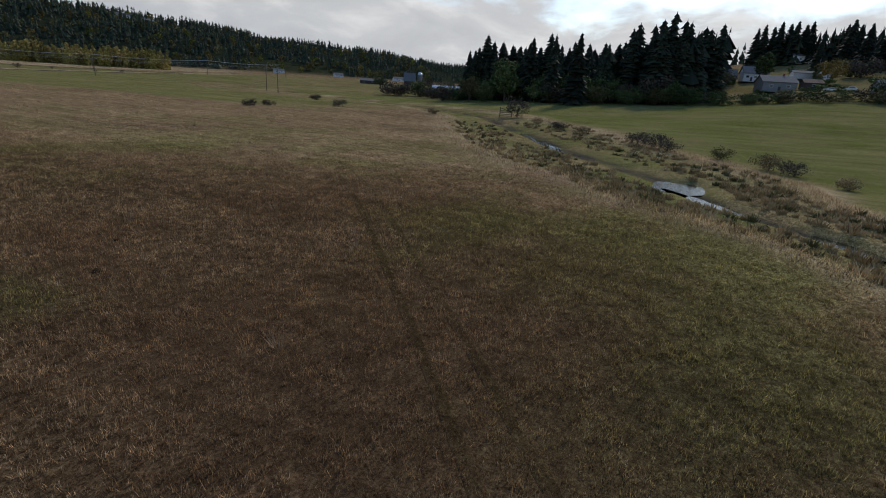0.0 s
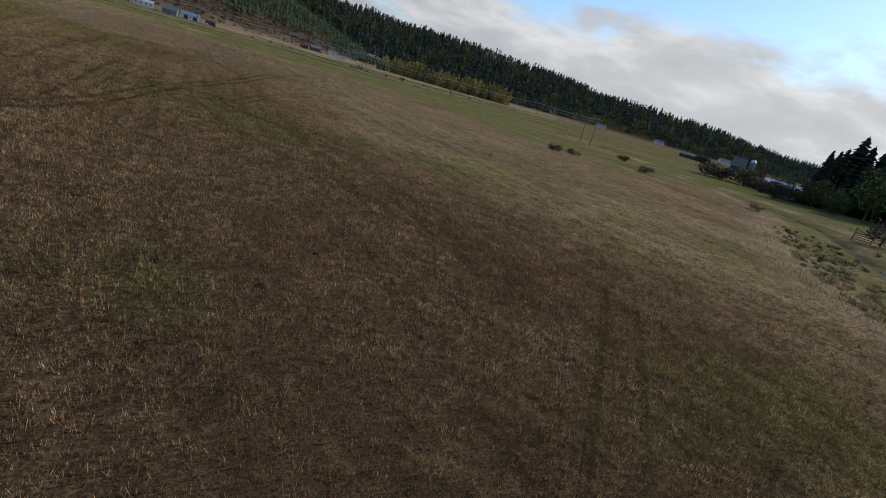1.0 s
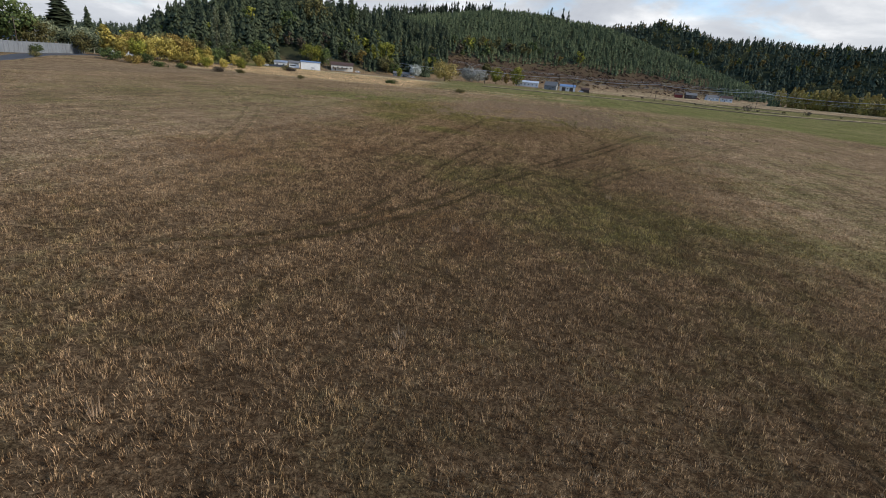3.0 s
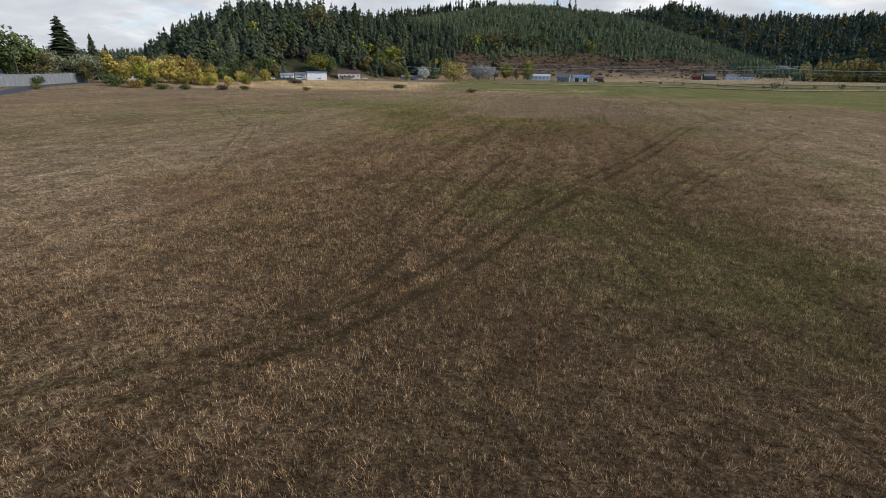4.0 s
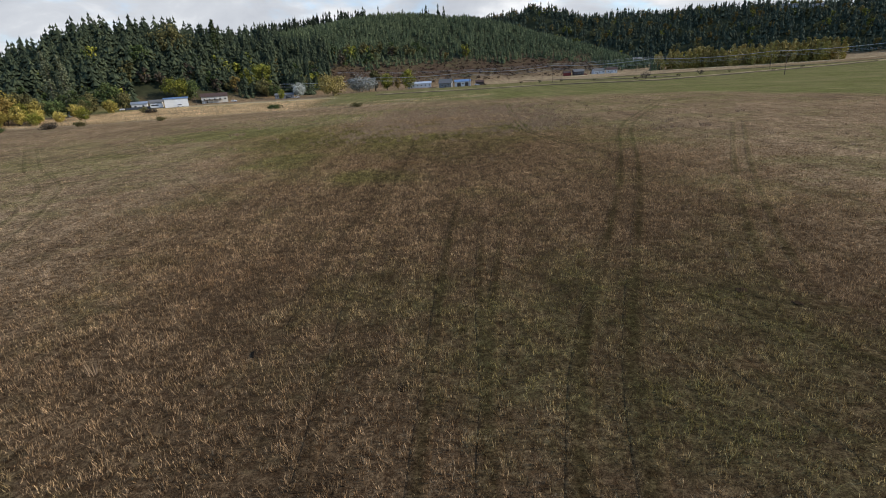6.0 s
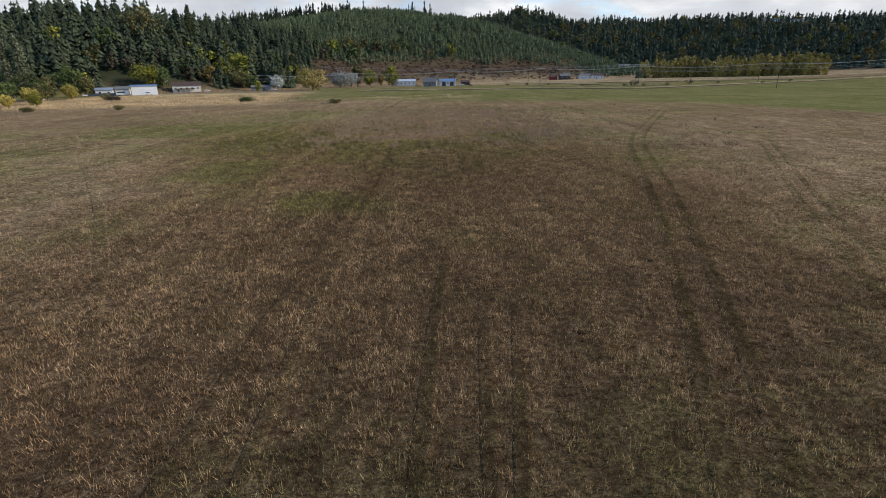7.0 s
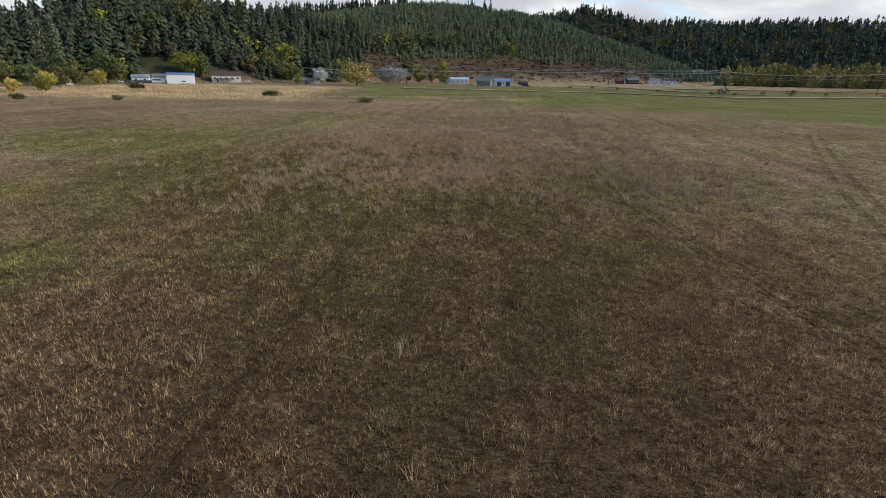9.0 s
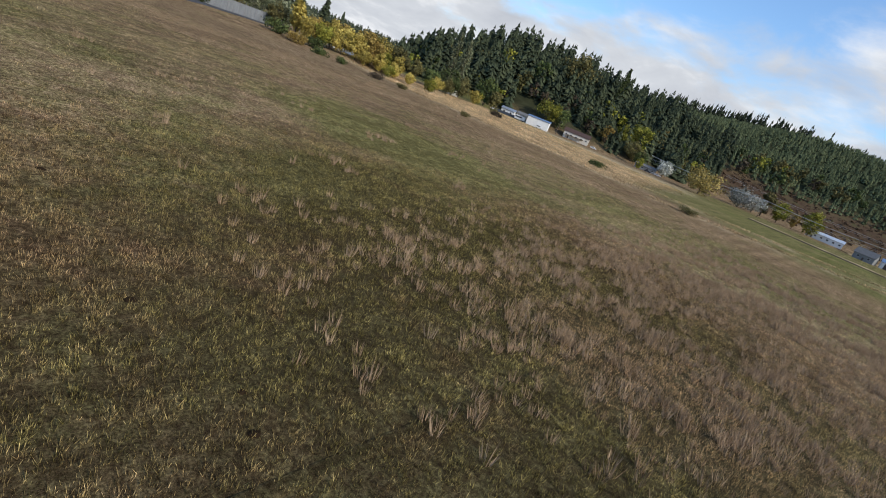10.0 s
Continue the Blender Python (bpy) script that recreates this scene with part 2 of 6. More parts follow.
    wood = np.maximum(wood, 0.85 * smooth(r - hill_foot, 6, 22) * (az > -47) * (az < -15))
    wood = np.maximum(wood, ((az > 73) & (az < 99) & (r > 250) & (r < 400)) * 0.9)
    mud = np.maximum(mud, 0.75 * (np.exp(-(((lane + 5) / 2.5) ** 2)) + np.exp(-(((lane - 60) / 3) ** 2)) * (x > 20)) * (x > -20) * (x < 420))
    return lush, dry, mud, scrub, wood


# swards of the pasture: weight, place, and reach in x and y of each patch
OLIVE = [(0.75, -14, 160, 40, 26), (0.18, 25, 150, 30, 30), (0.2, 45, 95, 26, 40), (0.32, -75, 150, 45, 60), (0.3, 20, 215, 90, 40), (0.25, 62, 70, 24, 40), (0.6, -20, 225, 60, 30), (0.5, 8, 73, 11, 11), (0.5, 15, 62, 12, 9), (0.8, -33, 156, 12, 8), (0.9, -14, 148, 7, 6), (0.7, -26, 131, 8, 10), (0.8, -12, 114, 5, 6), (0.9, -55, 185, 25, 20),
         (0.7, 4, 22, 4, 4), (0.8, 34, -1, 14, 12), (0.7, 18, -5, 9, 7), (0.25, 23, 131, 9, 12), (0.7, 30, 12, 9, 7), (0.4, 40, 60, 22, 16), (0.4, 60, 40, 18, 18)]
RUSSET = [(0.75, 13, 8, 15, 13), (0.6, 30, 24, 14, 12), (0.55, -9, 116, 3.5, 4), (0.5, -18, 131, 2.6, 5), (0.6, -16, 84, 7, 5), (0.8, 1.5, 54, 5, 6), (0.7, 12, 25, 6, 8), (0.5, -30, 71, 12, 8), (0.5, 9, 134, 8, 8), (0.6, -9, 120.5, 5, 3)]
PALE = [(0.9, -5, 164, 13, 9), (0.8, -2, 202, 26, 30), (0.8, 2, 178, 14, 12), (0.6, -35, 108, 10, 8), (0.7, -24, 205, 14, 18), (0.5, -84, 166, 22, 16), (0.4, 24, 156, 9, 12), (0.5, 5, 37, 5, 8), (0.45, -60, 240, 60, 30)]


def patches(x, y, table, seed):
    wx, wy = x + 4 * soft_noise(x, y, 9, seed), y + 4 * soft_noise(x, y, 9, seed + 1)
    total = np.zeros(np.shape(x))
    for k, cx, cy, a, b in table:
        total = np.maximum(total, k * np.exp(-(((wx - cx) / a) ** 2) - ((wy - cy) / b) ** 2))
    return np.clip(total + 0.22 * soft_noise(x, y, 14, seed + 2), 0, 1)


CLOSE_SWARD = [(-2, -6), (8, 2), (17, 14), (12, 34), (5, 52), (0, 70), (-1, 95), (-1, 125), (-9, 150), (-14, 166)]


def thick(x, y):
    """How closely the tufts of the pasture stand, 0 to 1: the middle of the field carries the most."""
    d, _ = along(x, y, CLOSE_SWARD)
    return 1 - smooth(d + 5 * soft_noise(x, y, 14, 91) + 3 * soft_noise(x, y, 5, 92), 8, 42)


# ---- materials ----
def material(name):
    m = bpy.data.materials.new(name)
    m.use_nodes = True
    return m, Nodes(m.node_tree)


def finish(n, color, rough=0.85, bump=None, strength=0.3, distance=0.05, spec=0.25, metal=0.0, extra=()):
    ins = {"Base Color": color if hasattr(color, "is_output") else (*color, 1), "Roughness": rough, "Specular IOR Level": spec, "Metallic": metal}
    ins.update(dict(extra))
    if bump is not None:
        ins["Normal"] = n.add("ShaderNodeBump", {"Height": bump, "Strength": strength, "Distance": distance}).outputs[0]
    b = n.add("ShaderNodeBsdfPrincipled", ins)
    n.add("ShaderNodeOutputMaterial", {"Surface": b.outputs[0]})


def attr(n, name):
    a = n.add("ShaderNodeAttribute")
    a.attribute_name = name
    return a.outputs["Fac"]


def pasture_color(n, where, pale_most=0.30, bleached=None):
    """Colour of the sward, from patches down to tussocks."""
    patch2 = n.noise(where, 0.17, 4, 0.6, 0.4)
    wisp = n.noise(where, 0.9, 5, 0.7, 0.3)
    tuss = n.noise(where, 3.2, 5, 0.75)
    fine = n.noise(where, 11.0, 2, 0.8)
    brown = n.ramp(tuss, (0.40, (0.088, 0.047, 0.021)), (0.50, (0.182, 0.114, 0.057)), (0.60, (0.315, 0.204, 0.105)))
    olive = n.ramp(tuss, (0.40, (0.066, 0.058, 0.021)), (0.50, (0.140, 0.122, 0.045)), (0.60, (0.240, 0.206, 0.084)))
    if bleached is not None:
        brown = n.mix(bleached, brown, n.ramp(tuss, (0.40, (0.125, 0.088, 0.052)), (0.50, (0.225, 0.165, 0.102)), (0.60, (0.350, 0.268, 0.175))))
    edge = n.math("MULTIPLY", n.math("SUBTRACT", n.math("ADD", n.math("MULTIPLY", patch2, 0.5), n.math("MULTIPLY", wisp, 0.5)), 0.5), 2.0)
    share = n.ramp(n.math("ADD", attr(n, "olive"), edge), (0.05, 0.0), (0.60, 1.0))
    col = n.mix(share, brown, olive)
    russet = n.ramp(n.math("ADD", attr(n, "russet"), edge), (0.25, 0.0), (0.80, 0.6))
    col = n.mix(russet, col, n.mix(wisp, (0.092, 0.050, 0.025), (0.240, 0.140, 0.075)))
    pale = n.ramp(n.math("ADD", attr(n, "pale"), edge), (0.25, 0.0), (0.95, pale_most))
    col = n.mix(pale, col, n.mix(wisp, (0.22, 0.145, 0.080), (0.42, 0.295, 0.175)))
    clump = n.noise(where, 0.55, 6, 0.78, 0.6)
    col = n.mix(1.0, col, n.ramp(clump, (0.34, 0.55), (0.5, 0.98), (0.66, 1.5)), "MULTIPLY")
    lush_col = n.ramp(tuss, (0.25, (0.086, 0.094, 0.026)), (0.55, (0.142, 0.150, 0.043)), (0.78, (0.215, 0.210, 0.075)))
    field = n.noise(where, 0.045, 5, 0.65, 0.5)
    lush_col = n.mix(n.ramp(field, (0.38, 0.0), (0.62, 0.75)), lush_col, n.mix(tuss, (0.085, 0.072, 0.028), (0.215, 0.185, 0.085)))
    lush_mix = n.math("MULTIPLY", attr(n, "lush"), n.ramp(patch2, (0.25, 0.65), (0.5, 1.0)), clamp=True)
    col = n.mix(lush_mix, col, lush_col)
    tan = n.ramp(wisp, (0.28, (0.27, 0.19, 0.105)), (0.55, (0.50, 0.385, 0.235)), (0.75, (0.62, 0.50, 0.33)))
    dry = n.math("MULTIPLY", attr(n, "dry"), n.ramp(n.noise(where, 0.07, 5, 0.65), (0.38, 0.35), (0.56, 1.0)), clamp=True)
    col = n.mix(dry, col, tan)
    swath = n.noise(n.add("ShaderNodeMapping", {"Vector": where, "Scale": (1.0, 0.035, 1.0)}).outputs[0], 0.42, 3, 0.6)
    col = n.mix(1.0, col, n.ramp(swath, (0.36, 0.86), (0.64, 1.15)), "MULTIPLY")
    col = n.mix(1.0, col, n.ramp(field, (0.33, 0.82), (0.66, 1.18)), "MULTIPLY")
    col = n.mix(1.0, col, n.ramp(fine, (0.36, 0.34), (0.5, 0.97), (0.64, 1.75)), "MULTIPLY")
    return col, tuss, fine


def rutted(n, col):
    """Pressed, greener turf where wheels have run."""
    return n.mix(n.math("MULTIPLY", attr(n, "track"), 0.75, clamp=True), col, n.mix(1.0, col, (0.42, 0.50, 0.36), "MULTIPLY"))


def ground_material():
    m, n = material("pasture")
    where = n.add("ShaderNodeTexCoord").outputs["Object"]
    col, tuss, fine = pasture_color(n, where, bleached=n.math("MULTIPLY", n.math("SUBTRACT", 1.0, attr(n, "thick")), 0.40))
    scrub = n.ramp(n.noise(where, 0.06, 6, 0.7), (0.35, (0.042, 0.029, 0.019)), (0.5, (0.088, 0.058, 0.038)), (0.65, (0.075, 0.07, 0.034)))
    col = n.mix(attr(n, "scrub"), col, scrub)
    col = n.mix(attr(n, "wood"), col, n.ramp(n.noise(where, 0.1, 4), (0.3, (0.022, 0.026, 0.014)), (0.7, (0.045, 0.05, 0.026))))
    col = n.mix(attr(n, "mud"), col, n.ramp(n.noise(where, 1.2, 5), (0.3, (0.032, 0.027, 0.021)), (0.7, (0.085, 0.075, 0.06))))
    # litter taken near black under thick tufts: shade between blades put into colour
    shaded_litter = n.ramp(n.noise(where, 30.0, 4, 0.88), (0.41, (0.006, 0.004, 0.002)), (0.5, (0.025, 0.016, 0.009)), (0.60, (0.095, 0.061, 0.034)))
    col = n.mix(n.math("MULTIPLY", attr(n, "thick"), 0.74), col, shaded_litter)
    col = rutted(n, col)
    rough_b = n.math("ADD", n.math("MULTIPLY", tuss, 1.0), n.math("MULTIPLY", fine, 0.45))
    finish(n, col, 1.0, rough_b, 0.35, 0.05, 0.0)
    return m


def grass_material():
    m, n = material("grass_blades")
    where = n.add("ShaderNodeTexCoord").outputs["Object"]
    col, tuss, fine = pasture_color(n, where, 0.85, 0.55)
    tint = attr(n, "tint")
    col = rutted(n, col)
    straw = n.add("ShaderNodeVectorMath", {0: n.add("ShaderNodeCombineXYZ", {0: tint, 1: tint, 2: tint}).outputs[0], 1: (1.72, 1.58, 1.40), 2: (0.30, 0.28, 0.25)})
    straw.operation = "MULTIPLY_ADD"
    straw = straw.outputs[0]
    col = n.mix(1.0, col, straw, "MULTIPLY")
    # thin curling blades scatter light as one soft mass and let some through
    face = n.add("ShaderNodeVectorMath", {0: n.add("ShaderNodeNewGeometry").outputs["Normal"], 1: (0.6, 0.6, 0.6), 2: (0.0, 0.0, 1.0)})
    face.operation = "MULTIPLY_ADD"
    soft = n.add("ShaderNodeVectorMath", {0: face.outputs[0]})
    soft.operation = "NORMALIZE"
    top = n.add("ShaderNodeBsdfDiffuse", {"Color": col, "Normal": soft.outputs[0]})
    back = n.add("ShaderNodeBsdfTranslucent", {"Color": col})
    both = n.add("ShaderNodeMixShader", {0: 0.3, 1: top.outputs[0], 2: back.outputs[0]})
    n.add("ShaderNodeOutputMaterial", {"Surface": both.outputs[0]})
    return m


def leaf_material(name, dark, mid, light, per_tree=0.35):
    """Foliage: shade of each tuft by the tint attribute, of each tree by Object Info."""
    m, n = material(name)
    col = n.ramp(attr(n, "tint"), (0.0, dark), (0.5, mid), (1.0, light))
    rnd = n.add("ShaderNodeObjectInfo").outputs["Random"]
    col = n.mix(1.0, col, n.ramp(rnd, (0.0, 1 - per_tree), (1.0, 1 + per_tree)), "MULTIPLY")
    finish(n, col, 0.8, None, spec=0.08)
    return m


def plain(name, a, b, scale=1.5, rough=0.7, bump=0.15, spec=0.3, metal=0.0, stretch=(1, 1, 1)):
    """A surface whose colour wanders between a and b."""
    m, n = material(name)
    where = n.add("ShaderNodeTexCoord").outputs["Object"]
    where = n.add("ShaderNodeMapping", {"Vector": where, "Scale": stretch}).outputs[0]
    big, small = n.noise(where, scale, 5, 0.6), n.noise(where, scale * 9, 3, 0.6)
    both = n.math("ADD", n.math("MULTIPLY", big, 0.7), n.math("MULTIPLY", small, 0.3))
    finish(n, n.ramp(both, (0.3, a), (0.7, b)), rough, small, bump, 0.02, spec, metal)
    return m


def glass_material():
    m, n = material("window_glass")
    finish(n, (0.03, 0.035, 0.04), 0.05, None, spec=0.8)
    return m


def water_material():
    m, n = material("still_water")
    where = n.add("ShaderNodeTexCoord").outputs["Object"]
    finish(n, (0.018, 0.017, 0.012), 0.03, n.noise(where, 3.5, 4), 0.5, 0.06, 0.6)
    return m


MAT = dict(
    pasture=ground_material(), blades=grass_material(), glass=glass_material(), water=water_material(),
    fir=leaf_material("fir_needles", (0.024, 0.031, 0.018), (0.046, 0.058, 0.032), (0.082, 0.096, 0.050)),
    # darker copy of the fir needles: backlit shade of the eastern trees in colour
    backlit_fir=leaf_material("backlit_fir_needles", (0.014, 0.018, 0.011), (0.028, 0.034, 0.020), (0.050, 0.057, 0.031)),
    ridge_fir=leaf_material("ridge_fir_needles", (0.036, 0.046, 0.029), (0.058, 0.072, 0.044), (0.088, 0.104, 0.061)),
    young=leaf_material("young_fir_needles", (0.060, 0.076, 0.038), (0.115, 0.140, 0.068), (0.185, 0.205, 0.102)),
    bark=plain("bark", (0.05, 0.038, 0.028), (0.12, 0.095, 0.075), 3, 0.95, 0.6, stretch=(1, 1, 0.2)),
    pale_bark=plain("pale_bark", (0.25, 0.23, 0.2), (0.45, 0.43, 0.39), 3, 0.9, 0.3, stretch=(1, 1, 0.3)),
    yellow=leaf_material("yellow_leaves", (0.18, 0.145, 0.035), (0.35, 0.275, 0.065), (0.52, 0.42, 0.12)),
    amber=leaf_material("amber_leaves", (0.14, 0.095, 0.026), (0.26, 0.18, 0.05), (0.40, 0.29, 0.09)),
    olive_gold=leaf_material("golden_olive_leaves", (0.17, 0.140, 0.048), (0.34, 0.265, 0.085), (0.54, 0.42, 0.15)),
    lime=leaf_material("lime_leaves", (0.09, 0.10, 0.018), (0.19, 0.19, 0.032), (0.33, 0.31, 0.06)),
    green=leaf_material("green_leaves", (0.036, 0.052, 0.018), (0.072, 0.096, 0.032), (0.125, 0.148, 0.052)),
    olive=leaf_material("olive_leaves", (0.06, 0.057, 0.022), (0.12, 0.108, 0.04), (0.20, 0.175, 0.072)),
    silver=leaf_material("silver_leaves", (0.17, 0.18, 0.145), (0.34, 0.35, 0.30), (0.56, 0.56, 0.51)),
    grey_green=leaf_material("grey_green_leaves", (0.10, 0.115, 0.060), (0.19, 0.205, 0.115), (0.30, 0.315, 0.195)),
    twig=leaf_material("bare_twigs", (0.04, 0.033, 0.024), (0.085, 0.068, 0.048), (0.14, 0.11, 0.075)),
    scrub=leaf_material("brown_scrub", (0.05, 0.032, 0.022), (0.10, 0.064, 0.042), (0.16, 0.115, 0.07)),
    dead_straw=leaf_material("dead_straw", (0.19, 0.118, 0.066), (0.40, 0.268, 0.158), (0.58, 0.42, 0.27)),
    reed=leaf_material("dry_reeds", (0.13, 0.088, 0.040), (0.27, 0.19, 0.09), (0.42, 0.31, 0.165)),
    white=plain("white_siding", (0.62, 0.62, 0.60), (0.80, 0.80, 0.78), 0.4, 0.6, 0.1, stretch=(1, 1, 6)),
    cream=plain("cream_siding", (0.50, 0.46, 0.39), (0.64, 0.60, 0.52), 0.4, 0.6, 0.1, stretch=(1, 1, 6)),
    grey=plain("grey_siding", (0.17, 0.172, 0.168), (0.25, 0.25, 0.245), 0.4, 0.65, 0.1, stretch=(1, 1, 6)),
    dark_wood=plain("dark_wood", (0.05, 0.04, 0.035), (0.11, 0.085, 0.07), 0.8, 0.85, 0.3, stretch=(6, 6, 0.5)),
    brown_roof=plain("brown_shingles", (0.055, 0.033, 0.028), (0.10, 0.062, 0.05), 1.0, 0.9, 0.4),
    grey_roof=plain("grey_shingles", (0.12, 0.12, 0.118), (0.20, 0.198, 0.192), 1.0, 1.0, 0.3, 0.05),
    blue_roof=plain("blue_metal_roof", (0.10, 0.17, 0.30), (0.16, 0.25, 0.40), 0.5, 0.4, 0.1, 0.5),
    pale_roof=plain("pale_blue_metal_roof", (0.36, 0.41, 0.47), (0.50, 0.55, 0.60), 0.5, 0.5, 0.1, 0.4),
    tin=plain("galvanised_tin", (0.42, 0.45, 0.48), (0.62, 0.65, 0.68), 0.6, 0.35, 0.1, 0.5, 0.6),
    fence=plain("grey_fence_panel", (0.27, 0.29, 0.31), (0.42, 0.44, 0.46), 0.8, 0.5, 0.2, 0.4, 0.3, (1, 1, 0.3)),
    pole=plain("pole_wood", (0.07, 0.052, 0.04), (0.14, 0.11, 0.085), 2, 0.95, 0.5, stretch=(4, 4, 0.3)),
    steel=plain("wire_metal", (0.30, 0.31, 0.32), (0.42, 0.43, 0.44), 2, 0.4, 0.05, 0.5, 0.7),
    wire=plain("aluminium_wire", (0.55, 0.56, 0.57), (0.72, 0.73, 0.74), 2, 0.45, 0.05, 0.5, 0.2),
    tarp=plain("blue_grey_tarp", (0.05, 0.065, 0.09), (0.09, 0.11, 0.15), 1, 0.6),
    asphalt=plain("asphalt", (0.040, 0.042, 0.046), (0.075, 0.077, 0.08), 0.6, 0.9, 0.4),
    dung=plain("dung", (0.018, 0.012, 0.007), (0.040, 0.026, 0.015), 9, 1.0, 0.9, 0.0),
    soil=plain("dark_soil", (0.026, 0.017, 0.010), (0.07, 0.046, 0.027), 7, 1.0, 1.0, 0.0),
    tyre=plain("tyre_rubber", (0.015, 0.015, 0.016), (0.03, 0.03, 0.03), 5, 0.9),
    car_white=plain("white_car_paint", (0.70, 0.71, 0.72), (0.80, 0.81, 0.82), 0.5, 0.25, 0.0, 0.6),
    car_dark=plain("dark_car_paint", (0.03, 0.035, 0.045), (0.05, 0.055, 0.065), 0.5, 0.25, 0.0, 0.6),
    red=plain("red_paint", (0.20, 0.03, 0.025), (0.32, 0.05, 0.04), 0.8, 0.5),
)


# ---- building blocks ----
def thing(name, x, y, z, turn=0.0, label="", category="", group="", kind=""):
    ob = new(name)
    ob.empty_display_size = 0.2
    ob.matrix_world = pose(x, y, z, 0, 0, turn)
    return tagged(ob, label, category, group, kind)


def part(name, bm, mat, parent, label=""):
    """Links a bmesh as one mesh under a thing or a part."""
    me = bpy.data.meshes.new(name)
    bm.to_mesh(me)
    bm.free()
    me.materials.append(mat)
    ob = new(name, me)
    ob.parent = parent
    return tagged(ob, label)


def mesh_of(name, verts, tris, mat, tint=None, smooth_faces=False):
    """A mesh from numpy arrays of places and triangles."""
    me = bpy.data.meshes.new(name)
    verts, tris = np.asarray(verts, np.float32), np.asarray(tris, np.int32)
    me.vertices.add(len(verts))
    me.vertices.foreach_set("co", verts.ravel())
    me.loops.add(tris.size)
    me.loops.foreach_set("vertex_index", tris.ravel())
    me.polygons.add(len(tris))
    me.polygons.foreach_set("loop_start", np.arange(0, tris.size, tris.shape[1], dtype=np.int32))
    me.polygons.foreach_set("use_smooth", np.full(len(tris), smooth_faces))
    me.materials.append(mat)
    if tint is not None:
        a = me.attributes.new("tint", "FLOAT", "POINT")
        a.data.foreach_set("value", np.asarray(tint, np.float32))
    me.update(calc_edges=True)
    return me


def box(bm, x0, x1, y0, y1, z0, z1, bevel=0.0):
    vs = [bm.verts.new((x, y, z)) for z in (z0, z1) for x, y in ((x0, y0), (x1, y0), (x1, y1), (x0, y1))]
    fs = [bm.faces.new([vs[i] for i in q]) for q in ((3, 2, 1, 0), (4, 5, 6, 7), (0, 1, 5, 4), (1, 2, 6, 5), (2, 3, 7, 6), (3, 0, 4, 7))]
    if bevel:
        edges = list({e for f in fs for e in f.edges})
        bmesh.ops.bevel(bm, geom=edges, offset=bevel, segments=2, affect="EDGES")


def tube(bm, a, b, ra, rb, sides=7):
    """A tapered limb from a to b."""
    a, b = Vector(a), Vector(b)
    q = (b - a).to_track_quat("Z", "Y")
    rings = []
    for p, r in ((a, ra), (b, rb)):
        rings.append([bm.verts.new(p + q @ Vector((r * math.cos(6.2832 * k / sides), r * math.sin(6.2832 * k / sides), 0))) for k in range(sides)])
    for k in range(sides):
        bm.faces.new((rings[0][k], rings[0][(k + 1) % sides], rings[1][(k + 1) % sides], rings[1][k]))
    bm.faces.new(rings[1])


# ---- ground ----
def steps(dense, limit, cap):
    """Coordinates: even within the dense stretches, then ever wider out to the limit on both sides."""
    out = []
    for lo, hi, step in dense:
        out += list(np.arange(lo, hi - 1e-6, step))
    out.append(dense[-1][1])
    for sign in (1, -1):
        p, s = (out[-1], dense[-1][2]) if sign > 0 else (out[0], dense[0][2])
        tail = []
        while abs(p) < limit:
            s = min(s * 1.075, cap if abs(p) < 1700 else 200)
            p += sign * s
            tail.append(p)
        out = out + tail if sign > 0 else tail[::-1] + out
    return np.array(out)


def ground():
    xs = steps([(-60, -30, 2.0), (-30, 45, 1.6), (45, 110, 1.1)], 4400, 26)
    ys = steps([(-30, 50, 1.1), (50, 190, 1.7)], 4400, 26)
    X, Y = np.meshgrid(xs, ys)
    X, Y = X.ravel(), Y.ravel()
    mark = 0 * X
    Z = land(X, Y)
    w, h = len(xs), len(ys)
    i = (np.arange(h - 1)[:, None] * w + np.arange(w - 1)[None]).ravel()
    quads = np.stack([i, i + 1, i + w + 1, i + w], 1)
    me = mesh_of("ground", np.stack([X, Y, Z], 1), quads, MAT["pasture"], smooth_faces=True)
    lush, dry, mud, scrub, wood = zones(X, Y)
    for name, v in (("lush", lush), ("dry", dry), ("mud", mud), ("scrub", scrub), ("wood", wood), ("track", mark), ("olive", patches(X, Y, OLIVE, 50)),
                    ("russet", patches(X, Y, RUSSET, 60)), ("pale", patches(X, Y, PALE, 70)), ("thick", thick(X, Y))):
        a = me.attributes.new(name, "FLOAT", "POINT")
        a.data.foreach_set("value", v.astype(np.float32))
    return tagged(new("ground", me), "grazed brown and olive autumn pasture with wheel ruts, green strips and wooded hills", "ground", kind="structure")


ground()


